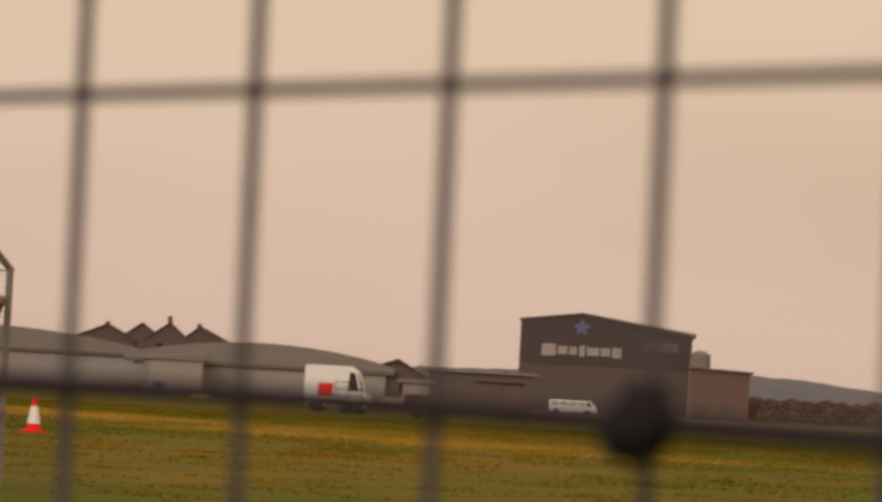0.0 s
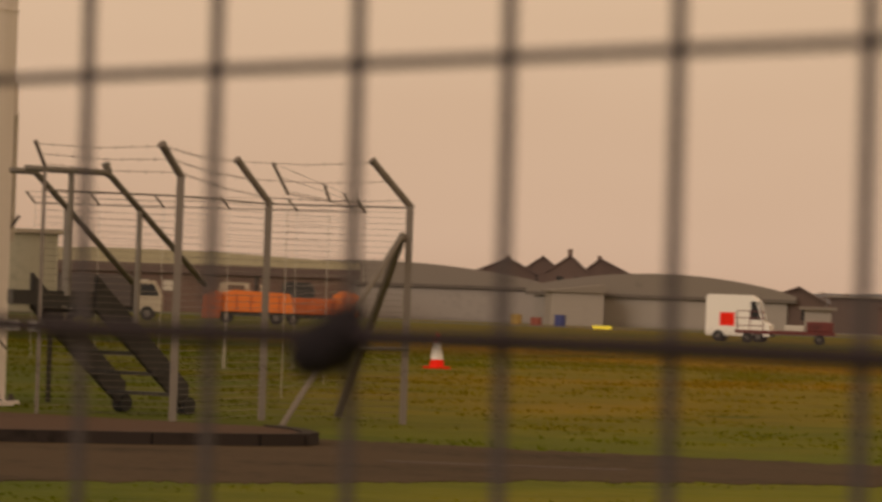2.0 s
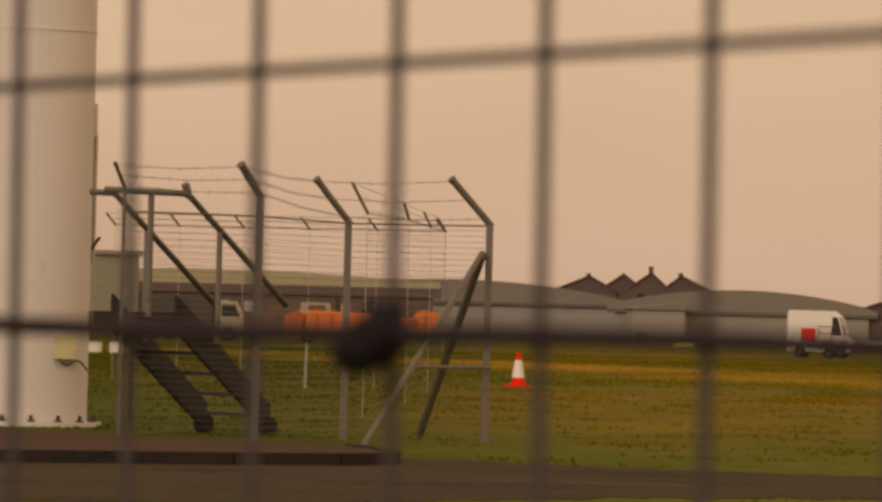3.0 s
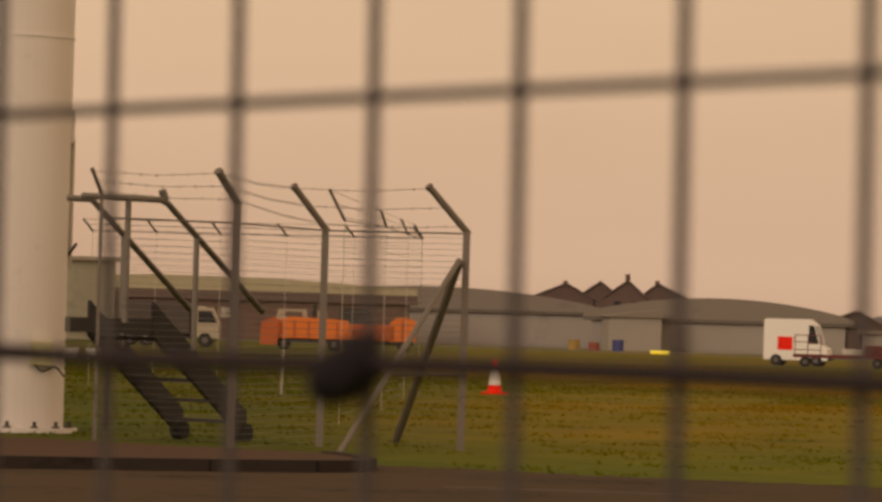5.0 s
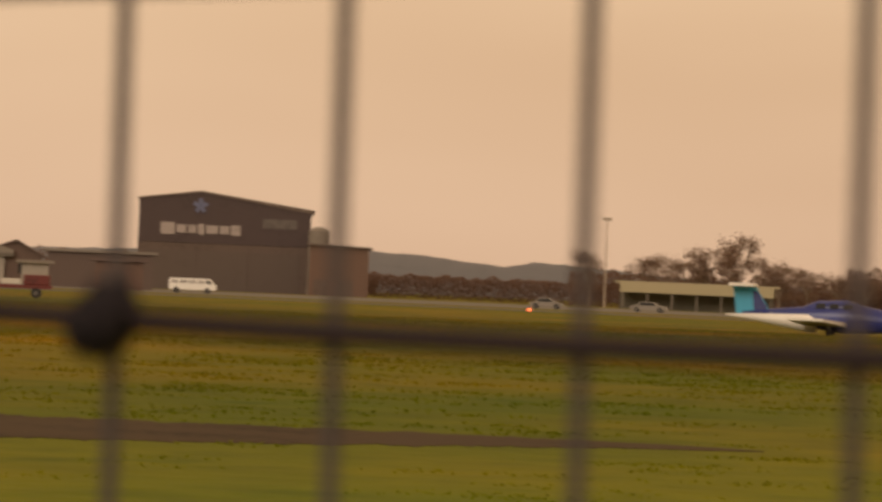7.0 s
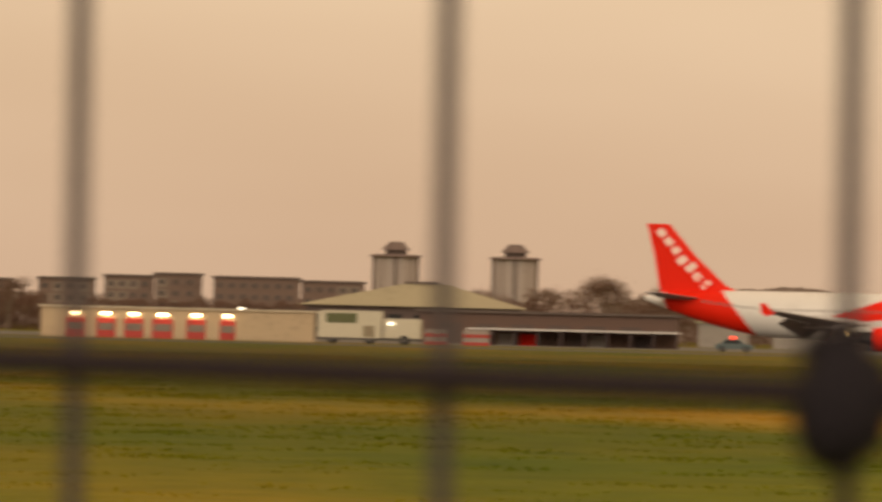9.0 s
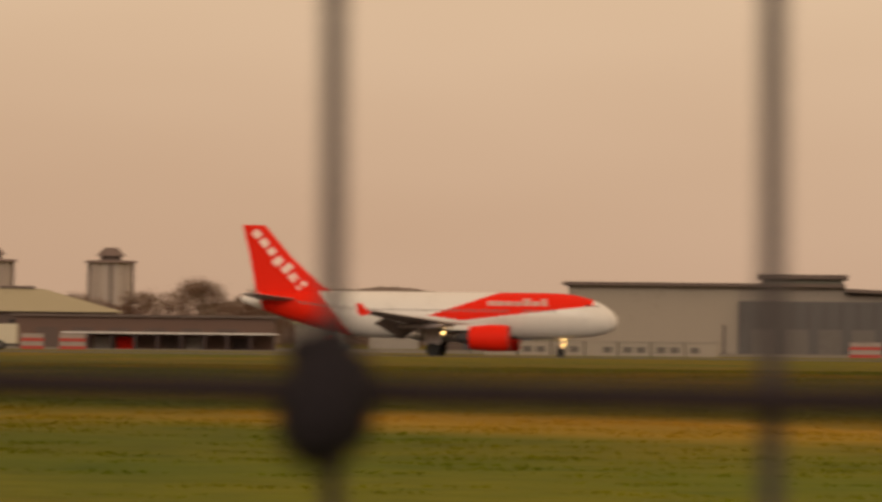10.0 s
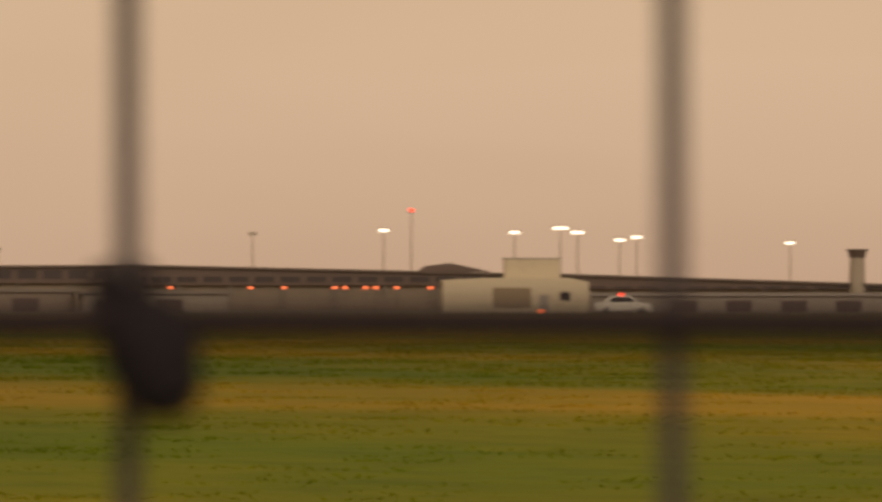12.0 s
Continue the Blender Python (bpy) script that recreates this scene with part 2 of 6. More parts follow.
def site(b0, b1, d, turn=None):
    """A plot with its front between the bearings b0 (left) and b1, d away: its pose (origin at the left front corner, x to the right, y away) and its width."""
    bm_ = (b0 + b1) / 2
    turn = bm_ if turn is None else turn
    w = Vector((math.cos(radians(turn)), math.sin(radians(turn)), 0))
    mid = at(bm_, d)
    ends = []
    for b in (b0, b1):
        u = Vector((-math.sin(radians(b)), math.cos(radians(b)), 0))
        o = Vector((eye_x(b), 0, 0)) - mid
        det = w.x * -u.y + u.x * w.y
        ends.append((o.x * -u.y + u.x * o.y) / det)
    left = mid + w * ends[0]
    return pose(left.x, left.y, 0, 0, 0, turn), ends[1] - ends[0]


def thing(name, m, label, category, group="", kind=""):
    ob = new(name)
    ob.matrix_world = m
    ob.empty_display_size = 0.2
    return tagged(ob, label, category, group, kind)


def part(name, bm, material, parent=None, label="", m=None, smooth=False):
    """Links a bmesh as one mesh object, a part of its parent."""
    me = bpy.data.meshes.new(name)
    bmesh.ops.recalc_face_normals(bm, faces=bm.faces)
    bm.to_mesh(me)
    bm.free()
    for mm in (material if isinstance(material, (list, tuple)) else [material]):
        me.materials.append(mm)
    if smooth:
        me.shade_smooth()
    ob = new(name, me)
    if parent is not None:
        ob.parent = parent
    if m is not None:
        ob.matrix_basis = m
    return tagged(ob, label)


def again(ob, m, parent=None):
    """Another object on the same mesh, under the same parent."""
    o = new(ob.name.split(".")[0], ob.data)
    o.parent = parent or ob.parent
    o.matrix_basis = m
    return o


def box(x0, x1, y0, y1, z0, z1, bm=None, bev=0.0):
    b = bm or bmesh.new()
    r = bmesh.ops.create_cube(b, size=1, matrix=Matrix.LocRotScale(((x0 + x1) / 2, (y0 + y1) / 2, (z0 + z1) / 2), None, (abs(x1 - x0), abs(y1 - y0), abs(z1 - z0))))
    if bev:
        edges = list({e for v in r["verts"] for e in v.link_edges})
        bmesh.ops.bevel(b, geom=edges, offset=bev, segments=2, affect="EDGES", profile=0.5)
    return b


def tube(p, q, r, r2=None, seg=8, bm=None):
    """A round bar from p to q."""
    b = bm or bmesh.new()
    p, q = Vector(p), Vector(q)
    m = Matrix.Translation((p + q) / 2) @ (q - p).to_track_quat("Z", "Y").to_matrix().to_4x4()
    bmesh.ops.create_cone(b, cap_ends=True, segments=seg, radius1=r, radius2=r if r2 is None else r2, depth=(q - p).length, matrix=m)
    return b


def sweep(points, radii, seg=8, bm=None):
    """One continuous round wire along the points."""
    b = bm or bmesh.new()
    rows = []
    for i, p in enumerate(points):
        way = (points[min(i + 1, len(points) - 1)] - points[max(i - 1, 0)]).normalized()
        u = way.cross(Vector((0.3, 0.2, 1))).normalized()
        v = way.cross(u)
        rows.append([b.verts.new(p + (u * math.cos(6.2832 * k / seg) + v * math.sin(6.2832 * k / seg)) * radii[i]) for k in range(seg)])
    for r, s in zip(rows, rows[1:]):
        for k in range(seg):
            b.faces.new((r[k], r[(k + 1) % seg], s[(k + 1) % seg], s[k]))
    b.faces.new(rows[0][::-1])
    b.faces.new(rows[-1])
    return b


def prism(profile, y0, y1, bm=None):
    """A solid with the outline profile [(x, z), ...], from y0 to y1."""
    b = bm or bmesh.new()
    a = [b.verts.new((x, y0, z)) for x, z in profile]
    c = [b.verts.new((x, y1, z)) for x, z in profile]
    b.faces.new(a)
    b.faces.new(c[::-1])
    for i in range(len(a)):
        j = (i + 1) % len(a)
        b.faces.new((a[i], a[j], c[j], c[i]))
    return b


def plan_slab(points, z0, z1):
    """A flat slab over the plan outline points [(x, y), ...]."""
    b = bmesh.new()
    lo = [b.verts.new((x, y, z0)) for x, y in points]
    hi = [b.verts.new((x, y, z1)) for x, y in points]
    b.faces.new(lo[::-1])
    b.faces.new(hi)
    for i in range(len(lo)):
        j = (i + 1) % len(lo)
        b.faces.new((lo[i], lo[j], hi[j], hi[i]))
    return b


def rings(sections, seg=20, bm=None, caps=True):
    """A skin over sections (x, centre y, centre z, half width, half height) along x."""
    b = bm or bmesh.new()
    rows = []
    for x, cy, cz, w, h in sections:
        rows.append([b.verts.new((x, cy + w * math.cos(2 * math.pi * k / seg), cz + h * math.sin(2 * math.pi * k / seg))) for k in range(seg)])
    for r, s in zip(rows, rows[1:]):
        for k in range(seg):
            j = (k + 1) % seg
            b.faces.new((r[k], r[j], s[j], s[k]))
    if caps:
        b.faces.new(rows[0][::-1])
        b.faces.new(rows[-1])
    return b


# ---------------------------------------------------------------- ground
tagged(part("ground", box(-5000, 5000, -5000, 5000, -0.5, 0.0), grass_ground()), "rough olive and straw-coloured airfield grass", "grass", kind="structure")

# the runway lies across the view, its normal at bearing 30, 487 m off
RW = 30.0
rw_mid = at(RW, 487)
tagged(part("runway", box(-1600, 1600, -23, 23, -0.3, 0.012), RUNWAY, m=pose(rw_mid.x, rw_mid.y, 0, 0, 0, RW)), "dark grey asphalt runway across the airfield grass", "runway", kind="structure")
apron_mid = at(RW, 640)
tagged(part("pavement_apron", box(-900, 900, -60, 190, -0.3, 0.010), mat("apron_concrete", (0.10, 0.088, 0.075), 0.9, 0, 0.25, 0.06, 0.1, fine=30), m=pose(apron_mid.x, apron_mid.y, 0, 0, 0, RW)), "grey concrete apron before the airport buildings", "apron", kind="structure")

# the service road, crossing the grass 40 to 52 m away and tapering out at bearing 48.3
ROAD_B = [48.3, 49.0, 49.9, 51.5, 53.8, 56.2, 58.5, 61.4, 68.0]
ROAD_NEAR = [48.1, 47.7, 47.2, 45.8, 43.9, 43.0, 41.8, 39.0, 36.0]
ROAD_FAR = [48.3, 48.9, 49.3, 49.5, 49.6, 49.8, 50.6, 52.4, 52.0]


def road_edge(b, table):
    return float(np.interp(b, ROAD_B, table))


def service_road():
    """Worn asphalt with a ragged, overgrown edge."""
    def ragged(b, k):
        fade = min(1.0, (b - 48.3) / 2.5)
        return fade * (0.55 * noise.noise(Vector((b * 2.3, k, 0))) + 0.40 * noise.noise(Vector((b * 9.0, k, 5))) + 0.2 * noise.noise(Vector((b * 31.0, k, 9))))

    bs = np.linspace(68.0, 48.3, 260)
    far_side = [at(b, road_edge(b, ROAD_FAR) + ragged(b, 1)) for b in bs]
    near_side = [at(b, road_edge(b, ROAD_NEAR) + ragged(b, 2)) for b in bs]
    bm = bmesh.new()
    rows = [[bm.verts.new((p.x, p.y, z)) for p in (q, r) for z in (-0.3, 0.006)] for q, r in zip(near_side, far_side)]
    for a, c in zip(rows, rows[1:]):
        for i, j in ((1, 3), (3, 2), (2, 0), (0, 1)):
            bm.faces.new((a[i], a[j], c[j], c[i]))
    tagged(part("road_service", bm, ROAD), "brown worn asphalt service road through grass", "road", kind="structure")


service_road()

streak = at(59.2, 45.2)
tagged(part("road_marking", box(-1.0, 1.0, -0.12, 0.12, 0.0, 0.011), mat("worn_line_paint", (0.055, 0.040, 0.032), 0.9, 0, 0.3, 2), m=pose(streak.x, streak.y, 0, 0, 0, 57)), "worn pale line on the service road", "road marking", kind="structure")

# raised slab with a dark kerb, its end rounded
front = [at(67, 46.6), at(65.3, 47.2), at(63, 48.2), at(61.9, 48.9), at(61.45, 49.4)]
rear = [at(61.33, 50.2), at(61.45, 51.4), at(61.75, 52.6), at(63, 53.6), at(65.3, 56.0), at(67, 57.6)]
slab = tagged(part("pavement_slab", plan_slab([(p.x, p.y) for p in front + rear], -0.2, 0.10), SLAB), "brown concrete slab beside the service road", "pavement", kind="structure")
kb = bmesh.new()
kerb_line = front + rear[:3]
for p, q in zip(kerb_line, kerb_line[1:]):
    way = (q - p).normalized()
    side = Vector((way.y, -way.x, 0)) * 0.15
    z0, z1 = Vector((0, 0, -0.1)), Vector((0, 0, 0.115))
    vs = [kb.verts.new(v) for v in (p + z0, q + z0, q + side + z0, p + side + z0, p + z1, q + z1, q + side + z1, p + side + z1)]
    for f in ((0, 1, 2, 3), (7, 6, 5, 4), (0, 4, 5, 1), (1, 5, 6, 2), (2, 6, 7, 3), (3, 7, 4, 0)):
        kb.faces.new([vs[k] for k in f])
tagged(part("kerb", kb, KERB), "dark stained kerb round the concrete slab", "kerb", kind="structure")


def grass_clumps(count, near, far, b0, b1):
    """Standing clumps of rough grass, kept off the road and the slab."""
    rnd = random.Random(7)
    verts, faces = [], []
    for _ in range(count):
        d = math.sqrt(rnd.uniform(near ** 2, far ** 2))
        b = rnd.uniform(b0, b1)
        p = at(b, d)
        if road_edge(b, ROAD_NEAR) + 0.1 < d < road_edge(b, ROAD_FAR) - 0.15:
            continue
        if b > 60.9 and 44 < d < 60:
            continue
        grow = rnd.uniform(0.6, 1.25) * float(np.interp(d, [33, 60, 120, 260], [0.028, 0.05, 0.085, 0.11]))
        wide = float(np.interp(d, [33, 120, 260], [0.28, 0.5, 0.8]))
        for _ in range(26):
            a, h = rnd.uniform(0, 6.28), grow * rnd.uniform(0.4, 1.1)
            o = p + Vector((rnd.gauss(0, wide), rnd.gauss(0, wide), 0))
            w = Vector((math.cos(a), math.sin(a), 0)) * (0.016 + 0.00018 * d)
            lean = Vector((rnd.gauss(0, 1.1), rnd.gauss(0, 1.1), 0.8)) * h
            k = len(verts)
            verts += [o - w, o + w, o + lean]
            faces.append((k, k + 1, k + 2))
    me = bpy.data.meshes.new("grass_clumps")
    me.from_pydata([tuple(v) for v in verts], [], faces)
    me.materials.append(grass_ground("grass_blades", 1.3, 0.0))
    return tagged(new("grass_clumps", me), "standing clumps of rough olive and straw grass", "grass", kind="stuff")


grass_clumps(9500, 33, 270, 16, 66.5)

# ---------------------------------------------------------------- the mesh fence before the eye
FENCE_Y, STEP, ROW = 0.4327, 0.05, 0.0455
TOP_Z, LINE_Z = EYE_Z + 0.0423, EYE_Z - 0.0032


def mesh_fence():
    f = thing("mesh_fence", pose(0, FENCE_Y + 0.0102 * EYE_Z, 0, 0.584), "galvanised welded-mesh fence with dark tie wires", "fence")
    rnd = random.Random(3)
    up_wire = part("upright_wire", tube((0, 0, 0), (0, 0, 2.4), 0.00108, seg=12), GALV, f, smooth=True)
    up_wire.matrix_basis = pose(-1.2, 0, 0)
    for i in range(-23, 54):
        again(up_wire, pose(i * STEP + rnd.gauss(0, 0.0002), rnd.gauss(0, 0.0002), 0))
    row = part("cross_wire", tube((-1.25, 0, 0), (2.75, 0, 0), 0.00100, seg=12), GALV, f, smooth=True)
    row.matrix_basis = pose(0, 0.0022, TOP_Z)
    for k in range(0, 24):
        for z in (TOP_Z + (k + 1) * ROW, TOP_Z - (k + 1) * ROW):
            if 0.02 < z < 2.4:
                again(row, pose(0, 0.0022, z))
    # the thicker, dark line wire, lashed on every fourth upright
    lw = bmesh.new()
    pts = []
    for k in range(81):
        x = -1.25 + k * 0.05
        pts.append(Vector((x, -0.0028 + 0.0004 * math.sin(x * 9), LINE_Z + 0.0005 * math.sin(x * 17))))
    ring = []
    for p in pts:
        ring.append([lw.verts.new(p + Vector((0, 0.00185 * math.cos(a * math.pi / 5), 0.00185 * math.sin(a * math.pi / 5)))) for a in range(10)])
    for r, q in zip(ring, ring[1:]):
        for a in range(10):
            lw.faces.new((r[a], r[(a + 1) % 10], q[(a + 1) % 10], q[a]))
    part("line_wire", lw, LINE, f, "thick dark line wire", smooth=True)
    # a lashing: turns of thin wire round the crossing and a twisted tail
    axis = Vector((0.0125, -0.0172, -0.0044))
    u = axis.cross(Vector((0, 0, 1))).normalized()
    v = axis.normalized().cross(u)
    r0 = random.Random(5)
    pts, rad = [], []
    for s in range(70):
        t = s / 69
        a = t * 2 * math.pi * 5
        wrap = 0.0021 * r0.uniform(0.9, 1.15)
        pts.append(Vector((-0.0008 + wrap * math.cos(a), -0.0005 + wrap * math.sin(a), 0.0050 * (1 - t))))
        rad.append(0.0009)
    for s in range(150):
        t = s / 149
        swell = float(np.interp(t, [0, 0.15, 0.5, 0.8, 1.0], [0.0020, 0.0030, 0.0033, 0.0024, 0.0005])) * r0.uniform(0.92, 1.08)
        a = t * 2 * math.pi * 9
        pts.append(axis * (0.05 + 1.0 * t) + Vector((0, 0.001, 0.0008)) + u * swell * math.cos(a) + v * swell * math.sin(a) * 1.15)
        rad.append(0.0012 if t < 0.9 else 0.0009)
    b = sweep(pts, rad, 7)
    tie = part("tie_wire", b, TIE, f, "dark twisted tie wire", smooth=True)
    tie.matrix_basis = pose(0, 0, LINE_Z)
    for i in range(-20, 53, 4):
        if i:
            again(tie, pose(i * STEP, 0, LINE_Z, rnd.uniform(-6, 6), rnd.uniform(-6, 6), rnd.uniform(-8, 8)) @ Matrix.Scale(rnd.uniform(0.95, 1.08) * (0.86 if i == 16 else 1.0), 4))
    return f


mesh_fence()

# ---------------------------------------------------------------- by the service road


def white_column():
    c = at(65.14, 63.6)
    f = thing("white_column", pose(c.x, c.y, 0, 0, 0, 65), "tall white painted steel column bolted to the ground", "column")
    part("shaft", tube((0, 0, 0.05), (0, 0, 14.0), 0.765, 0.755, seg=48), COLUMN, f, smooth=False)
    part("flange", tube((0, 0, 0), (0, 0, 0.055), 0.93, seg=48), COLUMN, f)
    r = bmesh.new()
    for z in (4.55, 9.1):
        tube((0, 0, z), (0, 0, z + 0.035), 0.772, seg=48, bm=r)
    part("weld_seam", r, COLUMN, f)
    b = tube((0, 0, 0.05), (0, 0, 0.075), 0.055, seg=6)
    tube((0, 0, 0.07), (0, 0, 0.13), 0.022, seg=8, bm=b)
    bolt = part("bolt", b, BOLT, f, "rusty anchor bolt")
    for k in range(16):
        a = radians(k * 22.5 + 8)
        m = pose(0.85 * math.cos(a), 0.85 * math.sin(a), 0.0)
        if k:
            again(bolt, m)
        else:
            bolt.matrix_basis = m
    # hatch, sticker and cable on the side by the steps
    part("cable_box", box(0.70, 0.80, -0.10, 0.12, 3.35, 3.75, bev=0.02), COLUMN, f, "small white junction box")
    part("conduit", tube((0.785, 0.02, 1.9), (0.785, 0.02, 3.4), 0.025), PALE_POST, f)
    part("hook", tube((0.76, 0, 2.05), (0.86, 0, 2.2), 0.018), BOLT, f)
    part("sticker", box(0.36, 0.62, -0.70, -0.48, 0.78, 1.05), mat("yellow_sticker", (0.46, 0.42, 0.22), 0.6), f, "faded yellow warning sticker")
    w = bmesh.new()
    prev = None
    for k in range(9):
        t = k / 8
        v = Vector((0.42 + 0.34 * t, -0.72 + 0.32 * t, 0.78 - 0.05 * math.sin(t * 7) - 0.1 * t))
        if prev:
            tube(prev, v, 0.012, seg=6, bm=w)
        prev = v
    part("cable", w, BOLT, f, "loose dark cable")
    return f


white_column()


def cabinet():
    m, w = site(64.62, 63.95, 66, 64)
    f = thing("equipment_cabinet", m, "pale grey-green equipment cabinet on a dark frame", "cabinet")
    top, low = up(0.66, 66), up(-0.18, 66)
    part("body", box(0.0, w, 0, 0.8, low, top, bev=0.03), mat("pale_cabinet", (0.42, 0.42, 0.36), 0.5, 0, 0.12, 1), f)
    part("roof", box(-0.06, w + 0.06, -0.06, 0.86, top, top + 0.05), PALE_POST, f)
    part("door", box(0.1, w - 0.08, -0.02, 0.0, low + 0.1, top - 0.1, bev=0.006), mat("pale_cabinet", (0.42, 0.42, 0.36)), f)
    for x in (0.05, w - 0.09):
        part("leg", box(x, x + 0.06, 0.1, 0.16, 0, low), STAIR, f)
        part("leg", box(x, x + 0.06, 0.6, 0.66, 0, low), STAIR, f)
    part("meter_box", box(-0.24, -0.02, 0.1, 0.4, up(-0.15, 66), up(0.38, 66), bev=0.02), STAIR, f, "dark meter box")


cabinet()


def access_steps():
    """Steel steps: x to the right of the eye, y away; they come down to the right and away."""
    o = at(63.155, 62.0)
    f = thing("access_steps", pose(o.x, o.y, 0, 0, 0, 63.1), "black steel access steps with grey tube handrails", "steps")
    run = Vector((-0.90, -1.02, 1.07))       # up the flight, for a rise of 1.07
    side = Vector((0.71, -0.61, 0))          # from one stringer to the other
    rise = 1.34
    top = run * (rise / 1.07)
    for s in (Vector((0, 0, 0)), side):
        b = bmesh.new()
        n = run.cross(Vector((0, 0, 1))).normalized() * 0.03
        d = Vector((0, 0, 0.20))
        p, q = s + Vector((-0.06, 0.07, 0.02)), s + top
        vs = [b.verts.new(v) for v in (p - n - d * 0.1, q - n - d, q - n + d, p - n + d * 1.6, p + n - d * 0.1, q + n - d, q + n + d, p + n + d * 1.6)]
        for fc in ((0, 1, 2, 3), (7, 6, 5, 4), (0, 4, 5, 1), (1, 5, 6, 2), (2, 6, 7, 3), (3, 7, 4, 0)):
            b.faces.new([vs[k] for k in fc])
        bmesh.ops.bevel(b, geom=list(b.edges), offset=0.012, segments=2, affect="EDGES")
        part("stringer", b, STAIR, f)
    dirn = Vector((run.x, run.y, 0)).normalized()
    for k in range(1, 6):
        c = run * (k * 0.225 / 1.07)
        b = bmesh.new()
        vs = []
        for z in (-0.02, 0.02):
            for e in (c - dirn * 0.10, c - dirn * 0.10 + side, c + dirn * 0.10 + side, c + dirn * 0.10):
                vs.append(b.verts.new(e + Vector((0, 0, z))))
        for fc in ((3, 2, 1, 0), (4, 5, 6, 7), (0, 1, 5, 4), (1, 2, 6, 5), (2, 3, 7, 6), (3, 0, 4, 7)):
            b.faces.new([vs[i] for i in fc])
        part("tread", b, STAIR, f)
    # landing, deeper on the side of the long rail
    short, long_ = dirn * 0.38, dirn * 1.32
    b = bmesh.new()
    vs = []
    edge = Vector((top.x, top.y, 0))
    for z in (rise - 0.16, rise):
        for e in (edge, edge + side, edge + side + long_, edge + short):
            vs.append(b.verts.new(e + Vector((0, 0, z))))
    for fc in ((3, 2, 1, 0), (4, 5, 6, 7), (0, 1, 5, 4), (1, 2, 6, 5), (2, 3, 7, 6), (3, 0, 4, 7)):
        b.faces.new([vs[i] for i in fc])
    part("landing", b, STAIR, f)
    for e in (Vector((-0.08, 0.06, 0)), side + Vector((-0.08, 0.06, 0))):
        w = side.normalized() * 0.07
        part("foot_roller", tube(e - w + Vector((0, 0, 0.1)), e + w + Vector((0, 0, 0.1)), 0.1, seg=16), TYRE, f)
    # handrails: each a slope and a level run over the landing
    high, low = Vector((0, 0, 1.31)), Vector((0, 0, 1.46))
    outer = Vector((0.10, -0.03, 0))
    for s, flat in ((Vector((0, 0, 0)), short), (side + outer, long_)):
        a, b_, c = s + low, s + top + high, s + top + high + flat
        part("handrail", sweep([a, a.lerp(b_, 0.97), b_ + flat * 0.04, c], [0.036] * 4, 10), RAIL, f, smooth=True)
        m_ = s + run * 0.85
        part("baluster", tube(m_ + Vector((0, 0, 0.1)), a.lerp(b_, 0.85 / 1.252), 0.032), RAIL, f)
    post_foot = side + outer + top + long_ * 0.45
    part("baluster", tube(post_foot - Vector((0, 0, 0.05)), post_foot + high, 0.034), RAIL, f)
    part("end_cap", tube(side + outer + top + high, side + outer + top + high + Vector((-0.03, -0.03, 0.11)), 0.045, seg=8), RAIL, f)


access_steps()


